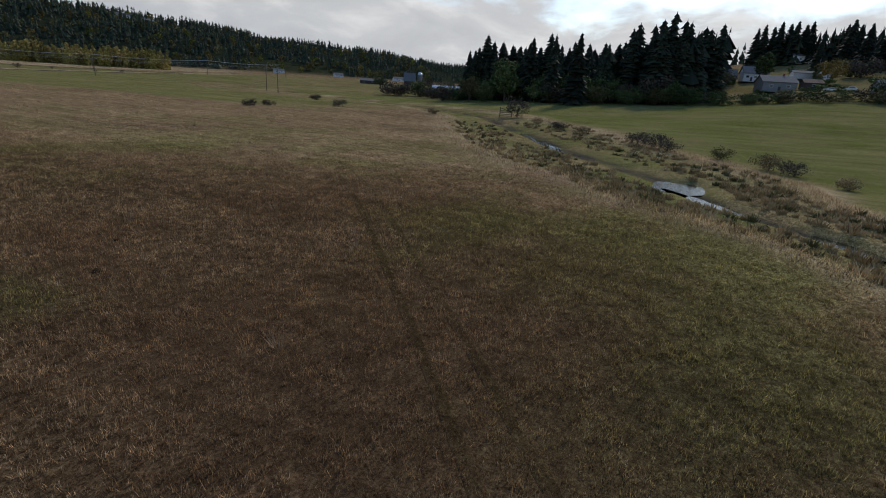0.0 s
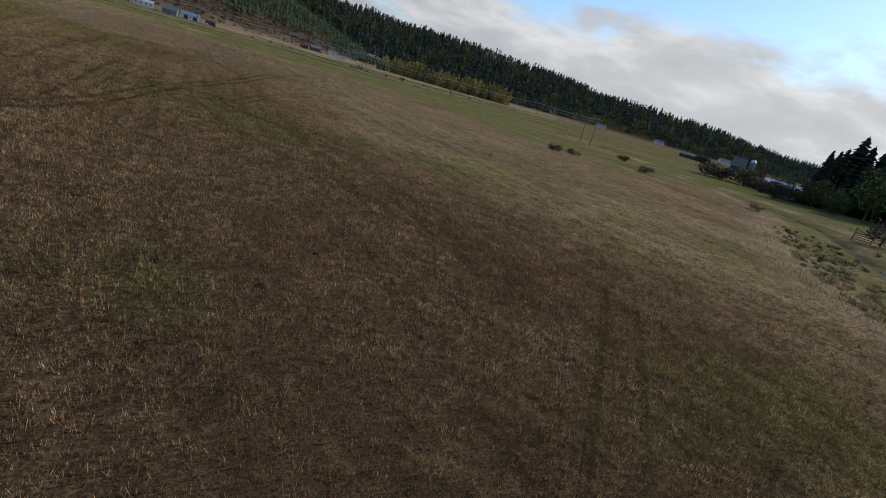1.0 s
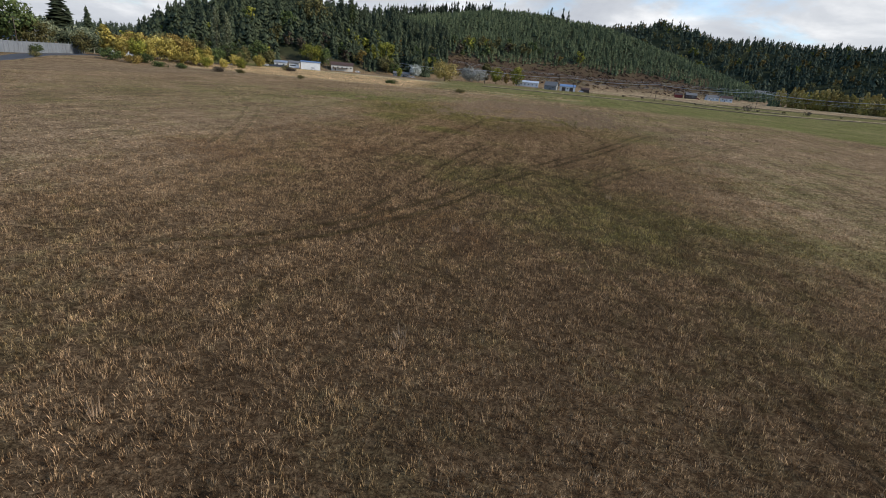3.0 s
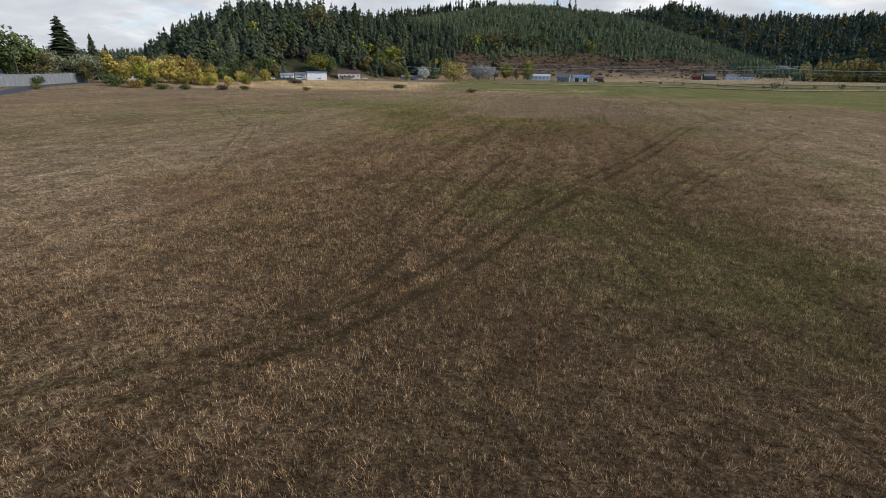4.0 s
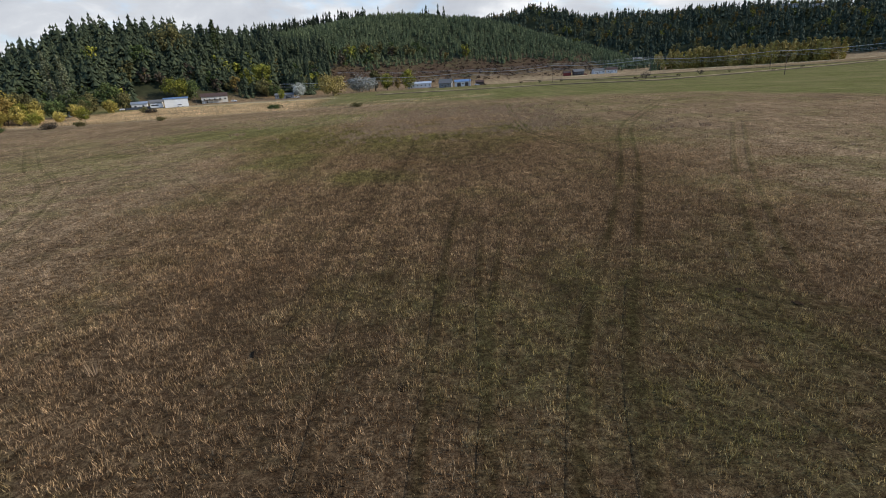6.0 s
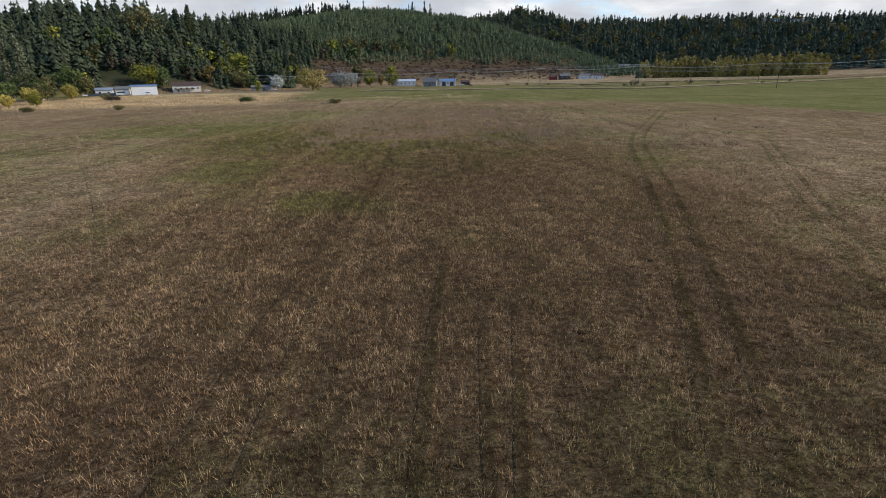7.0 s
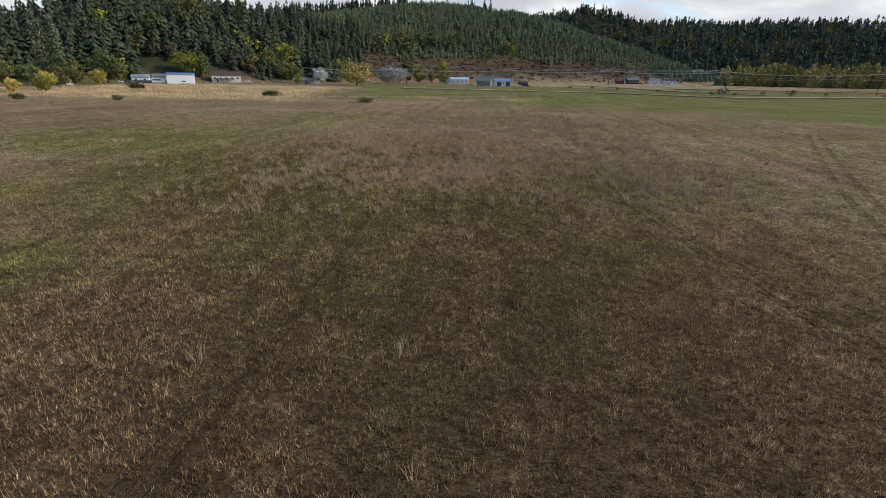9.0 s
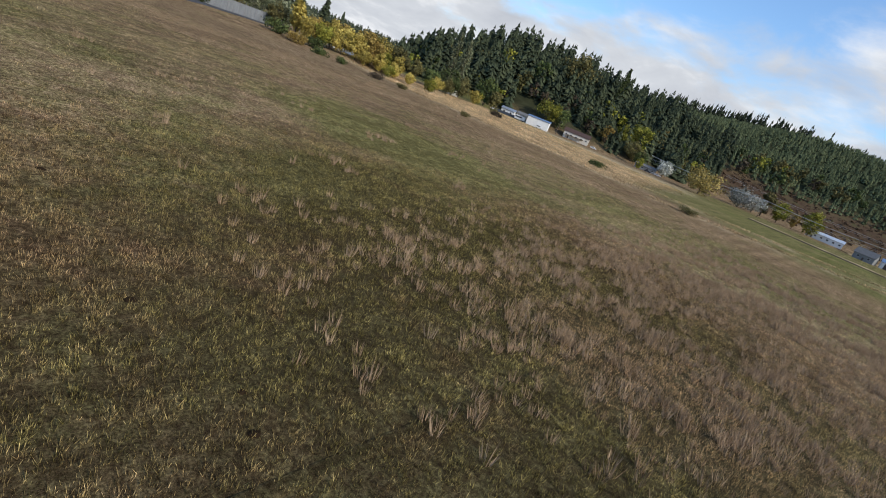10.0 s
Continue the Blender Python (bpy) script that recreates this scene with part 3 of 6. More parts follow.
def wheel_ruts():
    """Pressed strips along the wheel lines, a finger's breadth over the ground sheet."""
    V, Q, M = [], [], []
    for gauge, half, depth, line in RUTS:
        pts = np.array(line, float)
        run = np.concatenate([[0], np.cumsum(np.hypot(*np.diff(pts, axis=0).T))])
        s = np.arange(0, run[-1], 0.6)
        px, py = np.interp(s, run, pts[:, 0]), np.interp(s, run, pts[:, 1])
        for _ in range(40):
            px[1:-1], py[1:-1] = (px[:-2] + 2 * px[1:-1] + px[2:]) / 4, (py[:-2] + 2 * py[1:-1] + py[2:]) / 4
        tx, ty = np.gradient(px), np.gradient(py)
        tl = np.hypot(tx, ty)
        nx, ny = -ty / tl, tx / tl
        for side in ((-1, 1) if gauge else (1,)):
            base = sum(len(v) for v in V)
            off = np.linspace(-2.2, 2.2, 9) * half + gauge * side
            x, y = px[:, None] + nx[:, None] * off, py[:, None] + ny[:, None] * off
            mark = ruts(x.ravel(), y.ravel())
            fade = np.minimum(1, np.minimum(s, s[-1] - s) / 4)[:, None] * (1 - np.abs(np.linspace(-1, 1, 9)) ** 6)[None]
            lift = (0.02 - 0.30 * np.abs(np.linspace(-1, 1, 9)) ** 8)[None] + 0 * x
            V.append(np.stack([x.ravel(), y.ravel(), (land(x, y) + lift).ravel()], 1))
            M.append(mark * fade.ravel())
            i = (np.arange(len(s) - 1)[:, None] * 9 + np.arange(8)[None]).ravel() + base
            Q.append(np.stack([i, i + 9, i + 10, i + 1], 1))
    V, Q, M = np.concatenate(V), np.concatenate(Q), np.concatenate(M)
    me = mesh_of("wheel_ruts", V, Q, MAT["pasture"], smooth_faces=True)
    lush, dry, mud, scrub, wood = zones(V[:, 0], V[:, 1])
    for name, v in (("lush", lush), ("dry", dry), ("mud", mud), ("scrub", scrub), ("wood", wood), ("track", M), ("olive", patches(V[:, 0], V[:, 1], OLIVE, 50)),
                    ("russet", patches(V[:, 0], V[:, 1], RUSSET, 60)), ("pale", patches(V[:, 0], V[:, 1], PALE, 70)), ("thick", thick(V[:, 0], V[:, 1]))):
        a = me.attributes.new(name, "FLOAT", "POINT")
        a.data.foreach_set("value", v.astype(np.float32))
    tagged(new("wheel_ruts", me), "dark pressed wheel ruts running through the pasture grass", "track", kind="structure")


wheel_ruts()


def field_verges():
    """Unmown strips and ditches between the far fields."""
    lines = [(4.5, 1.0, 0.0, [(-60, 470), (-9, 460), (70, 446), (130, 400), (200, 425), (320, 470), (420, 520)]),
             (1.6, 0.0, 1.0, [(-60, 462), (-9, 453), (70, 440), (130, 394), (200, 418), (320, 462)]),
             (2.2, 0.1, 1.0, [(165, 443), (143, 455), (127, 480), (117, 535), (106, 590), (80, 650)]),
             (3.5, 0.9, 0.0, [(168, 448), (147, 460), (131, 485), (121, 540), (110, 595)]),
             (9.0, 0.8, 0.0, [(-20, 600), (75, 690), (180, 735), (330, 660), (480, 600)]),
             (2.0, 0.0, 1.0, [(150, 560), (230, 540), (330, 530), (450, 540)]),
             (3.0, 0.7, 0.0, [(150, 566), (230, 546), (330, 536), (450, 546)])]
    V, Q, D, M, base = [], [], [], [], 0
    for half, dry, mud, line in lines:
        pts = np.array(line, float)
        run = np.concatenate([[0], np.cumsum(np.hypot(*np.diff(pts, axis=0).T))])
        s = np.arange(0, run[-1], 3.0)
        px, py = np.interp(s, run, pts[:, 0]), np.interp(s, run, pts[:, 1])
        for _ in range(30):
            px[1:-1], py[1:-1] = (px[:-2] + 2 * px[1:-1] + px[2:]) / 4, (py[:-2] + 2 * py[1:-1] + py[2:]) / 4
        tl = np.hypot(np.gradient(px), np.gradient(py))
        nx, ny = -np.gradient(py) / tl, np.gradient(px) / tl
        across = np.linspace(-1, 1, 7)
        off = across[None] * half * (1 + 0.35 * soft_noise(px, py, 14, 81))[:, None]
        x, y = px[:, None] + nx[:, None] * off, py[:, None] + ny[:, None] * off
        lift = (0.45 - 0.9 * np.abs(across) ** 4)[None] + 0 * x
        V.append(np.stack([x.ravel(), y.ravel(), (land(x, y) + lift).ravel()], 1))
        patchy = np.clip(0.8 + 0.5 * soft_noise(x.ravel(), y.ravel(), 16, 82), 0.2, 1)
        D.append(dry * patchy)
        M.append(mud * patchy)
        i = (np.arange(len(s) - 1)[:, None] * 7 + np.arange(6)[None]).ravel() + base
        Q.append(np.stack([i, i + 7, i + 8, i + 1], 1))
        base += x.size
    V, Q, D, M = (np.concatenate(a) for a in (V, Q, D, M))
    me = mesh_of("field_verges", V, Q, MAT["pasture"], smooth_faces=True)
    for name, v in (("dry", D), ("mud", M), ("olive", 0.4 + 0 * D)):
        a = me.attributes.new(name, "FLOAT", "POINT")
        a.data.foreach_set("value", v.astype(np.float32))
    tagged(new("field_verges", me), "unmown tan verges and dark ditches between the far fields", "verge", kind="structure")


field_verges()


# ---- grass ----
def blades(name, x, y, height, width, lean, tint, label, category, rng, spread=None, straw=0.0, per=1, rad=0.0):
    """Bunches of blades on the land, one triangle a blade: the bunch stands at x, y and gives the sward's colour, the rest is said blade by blade."""
    k = len(x)
    lush, dry, *_ = zones(x, y)
    values = (("lush", lush), ("dry", dry), ("track", ruts(x, y)), ("olive", patches(x, y, OLIVE, 50)), ("russet", patches(x, y, RUSSET, 60)), ("pale", patches(x, y, PALE, 70) + straw))
    z = np.repeat(land(x, y) - 0.03, per)
    x, y, n = np.repeat(x, per), np.repeat(y, per), k * per
    b = rng.uniform(0, 6.2832, n) if spread is None else spread
    x, y = x + np.cos(b) * rad, y + np.sin(b) * rad
    b = b + rng.normal(0, 0.6, n)
    a = rng.uniform(0, 6.2832, n)
    ux, uy = np.cos(a) * width / 2, np.sin(a) * width / 2
    lx, ly = np.cos(b) * lean * height, np.sin(b) * lean * height
    v = np.empty((n, 3, 3))
    v[:, 0] = np.stack([x - ux, y - uy, z], 1)
    v[:, 1] = np.stack([x + ux, y + uy, z], 1)
    v[:, 2] = np.stack([x + lx, y + ly, z + height], 1)
    # tips pale as seed heads; roots darkened, painting in shade low between blades
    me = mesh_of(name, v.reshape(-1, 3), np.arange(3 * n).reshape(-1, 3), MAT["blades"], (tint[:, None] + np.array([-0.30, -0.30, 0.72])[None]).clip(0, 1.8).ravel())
    for key, val in values:
        at = me.attributes.new(key, "FLOAT", "POINT")
        at.data.foreach_set("value", np.repeat(val, 3 * per).astype(np.float32))
    return tagged(new(name, me), label, category, kind="stuff")


def tufts(name, cx, cy, per, size, tone, label, rng, low=0.4, high=1.0, rad=0.13, wide=(0.015, 0.032), upright=(0.05, 0.68), straw=0.0):
    """Bunches of blades that lean outwards."""
    n = len(cx) * per
    size, tone = np.repeat(size, per), np.repeat(tone, per)
    r = np.sqrt(rng.rand(n)) * rad * size / 0.25
    h = size * rng.uniform(low, high, n)
    tint = np.clip(tone + rng.normal(0, 0.22, n), 0, 1)
    blades(name, cx, cy, h, rng.uniform(*wide, n), rng.uniform(*upright, n), tint, label, "grass", rng, rng.uniform(0, 6.2832, n), straw, per, r)


def sward():
    rng = np.random.RandomState(21)
    k = 660000
    y, x = rng.uniform(-40, 200, k), rng.uniform(-54, 58, k)
    close = thick(x, y) ** 0.9
    some = close > 0.02
    x, y, close = x[some], y[some], close[some]
    close = close * np.clip(0.80 + 0.55 * soft_noise(x, y, 0.9, 31) + 0.30 * soft_noise(x, y, 3.0, 32), 0.15, 1)
    mark = ruts(x, y)
    keep = (rng.rand(len(x)) < close) & (rng.rand(len(x)) > mark * 0.6)
    x, y, mark = x[keep], y[keep], mark[keep]
    k = len(x)
    size = rng.uniform(0.18, 0.40, k) * (1 + 0.35 * soft_noise(x, y, 2.5, 33)) * (1 - 0.55 * mark)
    tone = rng.normal(0.66, 0.17, k)
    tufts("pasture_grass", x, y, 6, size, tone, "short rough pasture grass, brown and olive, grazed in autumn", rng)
    # coarser growth farther out
    k = 230000
    y, x = rng.uniform(-40, 300, k), rng.uniform(-150, 100, k)
    far = rng.rand(k) > thick(x, y)
    x, y = x[far], y[far]
    lush, dry, mud, *_ = zones(x, y)
    d, seg = along(x, y, STREAM)
    keep = (rng.rand(len(x)) > ruts(x, y)) & (lush < 0.4) & (dry < 0.3) & (d > 12) & (rng.rand(len(x)) < 0.5 + 0.6 * soft_noise(x, y, 4, 34)) & (y < np.interp(x, [-150, -95, -46, 20], [286, 298, 298, 300]))
    x, y = x[keep], y[keep]
    k = len(x)
    size = rng.uniform(0.10, 0.30, k)
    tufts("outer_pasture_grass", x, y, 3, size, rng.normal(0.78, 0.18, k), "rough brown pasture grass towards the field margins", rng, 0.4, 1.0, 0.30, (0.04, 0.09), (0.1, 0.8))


def tussocks():
    """Upright bunches of tall dead grass, in drifts over the northern pasture."""
    rng = np.random.RandomState(22)
    k = 150000
    cx, cy = rng.uniform(-75, 60, k), rng.uniform(0, 250, k)
    drift = smooth(cy + 5 * soft_noise(cx, cy, 12, 43), 142, 160) * (1 - smooth(cy, 225, 250)) * smooth(cx, -34, -16) * (1 - smooth(cx, 12, 32))
    clump = soft_noise(cx, cy, 4.5, 42) + 0.7 * soft_noise(cx, cy, 13, 44)
    chance = drift * np.clip(0.36 + 1.0 * clump, 0.04, 1) + 0.5 * smooth(clump, 0.65, 1.1) * smooth(cy, 100, 150) + 0.03 * patches(cx, cy, PALE, 70)
    keep = (rng.rand(k) < chance) & (ruts(cx, cy) < 0.3)
    cx, cy = cx[keep][:8000], cy[keep][:8000]
    m, per = len(cx), 22
    size = np.repeat(rng.uniform(0.45, 0.95, m), per)
    n = m * per
    a, r = rng.uniform(0, 6.2832, n), np.sqrt(rng.rand(n)) * 0.22
    x, y = np.repeat(cx, per) + np.cos(a) * r, np.repeat(cy, per) + np.sin(a) * r
    z, h = land(x, y) - 0.03, size * rng.uniform(0.5, 1.0, n)
    w, b = rng.uniform(0.009, 0.018, n), rng.uniform(0, 6.2832, n)
    lean = h * rng.uniform(0.05, 0.5, n)
    wind = h * np.repeat(rng.uniform(0.0, 0.3, m), per)
    v = np.empty((n, 3, 3))
    v[:, 0] = np.stack([x - np.cos(b) * w, y - np.sin(b) * w, z], 1)
    v[:, 1] = np.stack([x + np.cos(b) * w, y + np.sin(b) * w, z], 1)
    v[:, 2] = np.stack([x + np.cos(a) * lean - wind, y + np.sin(a) * lean + 0.4 * wind, z + h], 1)
    tint = np.clip(np.repeat(rng.normal(0.68, 0.18, m), per) + rng.normal(0, 0.15, n), 0, 1)
    me = mesh_of("dead_grass_tufts", v.reshape(-1, 3), np.arange(3 * n).reshape(-1, 3), MAT["dead_straw"], np.repeat(tint, 3))
    tagged(new("dead_grass_tufts", me), "pale straw-coloured bunches of tall dead grass", "grass", kind="stuff")


def coarse_grass():
    """Wind-bent tall grass of the unmown strips: field margin, stream banks, far verge."""
    rng = np.random.RandomState(23)
    xs, ys = [], []
    x, y = rng.uniform(-240, 20, 100000), rng.uniform(275, 440, 100000)
    xs.append(x), ys.append(y)
    k = rng.uniform(0, 7.5, 90000)
    line = np.array([np.interp(k, range(len(STREAM)), STREAM[:, c]) for c in (0, 1)])
    wide = np.interp(k, range(len(STREAM)), MARSH)
    off = rng.uniform(-1.25, 1.25, len(k)) * wide
    xs.append(line[0] + off * 0.7), ys.append(line[1] - off * 0.7)
    x, y = np.concatenate(xs), np.concatenate(ys)
    _, dry, mud, *_ = zones(x, y)
    keep = (dry > rng.uniform(0.1, 0.8, len(x))) & (mud < 0.4)
    x, y = x[keep], y[keep]
    far = y > 250
    n = len(x)
    h = np.where(far, rng.uniform(0.4, 1.0, n), rng.uniform(0.25, 0.75, n))
    wd = np.where(far, rng.uniform(0.12, 0.3, n), rng.uniform(0.035, 0.09, n))
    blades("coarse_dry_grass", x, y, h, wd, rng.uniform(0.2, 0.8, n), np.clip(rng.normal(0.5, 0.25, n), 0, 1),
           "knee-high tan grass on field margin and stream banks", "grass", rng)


sward()
tussocks()
coarse_grass()


# ---- trees ----
def conifer_shape(rng, tiers, per, width, bare=0.08, droop=0.28, ragged=0.3, fat=1.0):
    """Unit-high fir: whorls of kite-shaped drooping boughs."""
    v, t, c = [], [], []
    for k in range(tiers):
        z = bare + (1 - bare) * (k + rng.uniform(-0.3, 0.3)) / tiers
        reach = width * (1 - z) ** 0.68 * (0.55 + 0.45 * min(1, (z - bare) * 9 + 0.45)) + 0.006
        for b in range(per):
            a = 6.2832 * (b + rng.uniform(-0.4, 0.4)) / per + k * 1.7
            r = reach * rng.uniform(1 - ragged, 1 + ragged * 0.6)
            dz = -droop * r * rng.uniform(0.5, 1.4) + 0.01
            ca, sa = math.cos(a), math.sin(a)
            s, i = r * rng.uniform(0.28, 0.42) * fat, len(v)
            zz = z + rng.uniform(-0.35, 0.35) * (1 - bare) / tiers
            v += [(0, 0, min(1.0, zz + max(0.05, 0.75 / tiers))), (ca * r * 0.6 - sa * s, sa * r * 0.6 + ca * s, zz + dz * 0.75 - 0.008),
                  (ca * r, sa * r, zz + dz), (ca * r * 0.6 + sa * s, sa * r * 0.6 - ca * s, zz + dz * 0.75 - 0.008)]
            t += [(i, i + 1, i + 2), (i, i + 2, i + 3)]
            # random tone per bough; darker at the trunk, the crown's inner shade painted in
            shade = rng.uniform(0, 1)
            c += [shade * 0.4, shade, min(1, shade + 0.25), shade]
    i = len(v)
    v += [(-0.012, 0, 0.93), (0.012, 0, 0.93), (0, 0, 1.03), (0, -0.012, 0.93), (0, 0.012, 0.93), (0, 0, 1.03)]
    t += [(i, i + 1, i + 2), (i + 3, i + 4, i + 5)]
    c += [0.5] * 6
    return np.array(v), np.array(t), np.array(c)


def leafy_shape(rng, clumps, per, leaf, wide=0.5, low=0.18, column=False):
    """Unit-high crown: leaf sprays on the shells of many clumps, with gaps between."""
    v, t, c = [], [], []
    for k in range(clumps):
        if column:
            z = low + (1 - low) * (k + rng.rand()) / clumps
            r0 = wide * (math.sin(math.pi * min(1, 0.12 + 0.86 * (z - low) / (1 - low))) ** 0.7)
            a, q = rng.uniform(0, 6.28), r0 * rng.uniform(0.2, 0.75)
            size = max(0.03, r0 * rng.uniform(0.35, 0.6))
            cen = np.array([math.cos(a) * q, math.sin(a) * q, z])
            stretch = np.array([1, 1, 1.9])
        else:
            d = rng.normal(0, 1, 3)
            d /= np.linalg.norm(d)
            q = rng.uniform(0.45, 0.88)
            cz = low + (1 - low) * 0.5
            cen = np.array([d[0] * q * wide, d[1] * q * wide, cz + d[2] * q * (1 - low) * 0.46])
            if cen[2] < cz:
                cen[:2] *= 0.55 + 0.45 * (cen[2] - low) / (cz - low)
            size = wide * rng.uniform(0.22, 0.40)
            stretch = np.array([1, 1, 0.8])
        tone = rng.uniform(0.15, 0.85)
        for j in range(per):
            d = rng.normal(0, 1, 3)
            d /= np.linalg.norm(d)
            p = cen + d * size * rng.uniform(0.55, 1.08) * stretch
            n1 = rng.normal(0, 1, 3)
            e1 = np.cross(n1, d)
            e1 /= np.linalg.norm(e1) + 1e-9
            e2 = np.cross(d * 0.6 + rng.normal(0, 0.5, 3), e1)
            e2 /= np.linalg.norm(e2) + 1e-9
            s = leaf * rng.uniform(0.6, 1.3)
            i = len(v)
            v += [p - e1 * s, p + e2 * s * 0.7, p + e1 * s, p - e2 * s * 0.7]
            t += [(i, i + 1, i + 2), (i, i + 2, i + 3)]
            # random tone, plus painted top light: upper sprays lighter, lower ones darker
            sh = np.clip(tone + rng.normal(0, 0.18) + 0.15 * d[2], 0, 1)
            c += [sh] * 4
    return np.array(v), np.array(t), np.array(c)


RNG = np.random.RandomState(77)
FIRS_RAGGED = [conifer_shape(RNG, 28, 8, w, 0.16, 0.20, 0.45, 1.4) for w in (0.18, 0.22)]
FIRS = [conifer_shape(RNG, 38, 9, w, 0.03, 0.45, 0.6, 0.85) for w in (0.17, 0.21, 0.19)]
FAR_FIRS = [conifer_shape(RNG, 4, 5, w, 0.0, 0.75, 0.35, 1.6) for w in (0.17, 0.21, 0.25, 0.19)]
YOUNG_FIRS = [conifer_shape(RNG, 4, 4, w, 0.0, 0.7, 0.25, 1.8) for w in (0.21, 0.25, 0.23)]
MID_FIRS = [conifer_shape(RNG, 10, 7, w, 0.0, 0.75, 0.35, 1.15) for w in (0.17, 0.21, 0.19, 0.25)]
BRUSH = [leafy_shape(RNG, 4, 6, 0.22, w, 0.0) for w in (0.5, 0.65)]
BELT = [leafy_shape(RNG, 16, 18, 0.045, w, 0.0, True) for w in (0.17, 0.21, 0.25)]
FAR_LEAFY = [leafy_shape(RNG, 14, 15, 0.062, w, 0.04) for w in (0.28, 0.34, 0.40)]


def limbs(bm, height, width, rng, base=0.022, count=7, stems=1, top=0.85):
    """Trunk and main limbs into bm."""
    for s in range(stems):
        lean = Vector((rng.uniform(-1, 1), rng.uniform(-1, 1), 0)) * (0.06 if stems == 1 else 0.22) * height * 0.5
        foot, crown = Vector((lean.x * 0.1, lean.y * 0.1, -0.3)), Vector((lean.x, lean.y, height * top))
        mid = foot.lerp(crown, 0.45) + Vector((rng.uniform(-1, 1), rng.uniform(-1, 1), 0)) * 0.02 * height
        r = base * height / math.sqrt(stems)
        tube(bm, foot, mid, r, r * 0.65, 8)
        tube(bm, mid, crown, r * 0.65, r * 0.1, 7)
        for k in range(count):
            f = 0.25 + 0.6 * k / count
            p = foot.lerp(mid, f / 0.45) if f < 0.45 else mid.lerp(crown, (f - 0.45) / 0.55)
            a = 2.4 * k + rng.uniform(-0.5, 0.5)
            q = p + Vector((math.cos(a) * width * 0.38, math.sin(a) * width * 0.38, height * rng.uniform(0.08, 0.2)))
            tube(bm, p, q, r * 0.38, r * 0.08, 5)


def tree(x, y, height, width, kind, leaves, label, name="tree", stems=1, detail=(34, 34, 0.30), low=0.16, bark="bark", category="tree", group=""):
    """A single tree or shrub: trunk with limbs, and a crown."""
    seed = int(abs(x * 13 + y * 7)) % 9999
    rng = np.random.RandomState(seed)
    ob = thing(name, x, y, ground_z(x, y), rng.uniform(0, 360), label, category, group)
    bm = bmesh.new()
    if kind == "fir":
        v, t, c = FIRS[seed % 3]
        tube(bm, (0, 0, -0.4), (0, 0, height * 0.95), 0.016 * height, 0.002 * height, 8)
        scale = np.array([width / 0.34, width / 0.34, height])
    elif kind == "pine":
        v, t, c = FIRS_RAGGED[seed % 2]
        tube(bm, (0, 0, -0.4), (0, 0, height * 0.95), 0.018 * height, 0.002 * height, 8)
        scale = np.array([width / 0.36, width / 0.36, height])
    else:
        clumps, per, leaf = detail
        v, t, c = leafy_shape(rng, clumps, per, leaf * max(height, 0.8 * width) / height * 0.085, width / height / 2, low, kind == "column")
        scale = np.array([1, 1, 1]) * height
        limbs(bm, height, width * (0.4 if kind == "column" else 1), rng, 0.02 if kind != "shrub" else 0.03, 6 if kind != "column" else 9, stems, 0.82)
    part("trunk", bm, MAT[bark], ob)
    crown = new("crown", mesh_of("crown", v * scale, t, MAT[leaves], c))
    crown.parent = ob
    return ob


def woodland(name, places, heights, shapes, mat, label, category="wood", slim=1.0):
    """Far woods as one mass: shapes scattered over the places."""
    rng = np.random.RandomState(len(places) % 977)
    V, T, C, base = [], [], [], 0
    zs = land(places[:, 0], places[:, 1]) - 1.0
    pick = rng.randint(0, len(shapes), len(places))
    for s, (v, t, c) in enumerate(shapes):
        who = np.nonzero(pick == s)[0]
        if not len(who):
            continue
        a = rng.uniform(0, 6.2832, len(who))
        ca, sa = np.cos(a)[:, None], np.sin(a)[:, None]
        h = heights[who][:, None]
        w = h * slim * rng.uniform(0.85, 1.2, len(who))[:, None]
        x = places[who, 0][:, None] + w * (v[:, 0] * ca - v[:, 1] * sa)
        y = places[who, 1][:, None] + w * (v[:, 0] * sa + v[:, 1] * ca)
        z = zs[who][:, None] + h * v[:, 2]
        V.append(np.stack([x, y, z], 2).reshape(-1, 3))
        T.append((t[None] + (base + np.arange(len(who))[:, None, None] * len(v))).reshape(-1, 3))
        tone = rng.normal(0, 0.2, len(who))[:, None]
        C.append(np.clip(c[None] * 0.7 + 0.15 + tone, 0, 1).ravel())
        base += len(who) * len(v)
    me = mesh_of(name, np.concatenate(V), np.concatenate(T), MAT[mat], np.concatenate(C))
    return tagged(new(name, me), label, category, kind="stuff")


def scatter(rng, az0, az1, r0, r1, spacing):
    """Places in a sector of the plan about the hub, roughly the spacing apart."""
    count = int(radians(az1 - az0) * (r1**2 - r0**2) / 2 / spacing**2)
    az = np.radians(rng.uniform(az0, az1, count))
    r = np.sqrt(rng.uniform(r0**2, r1**2, count))
    return np.stack([HUB[0] + r * np.sin(az), HUB[1] + r * np.cos(az)], 1), np.degrees(az), r


def row_of(table, az, k):
    return np.interp(az, table[:, 0], table[:, k])


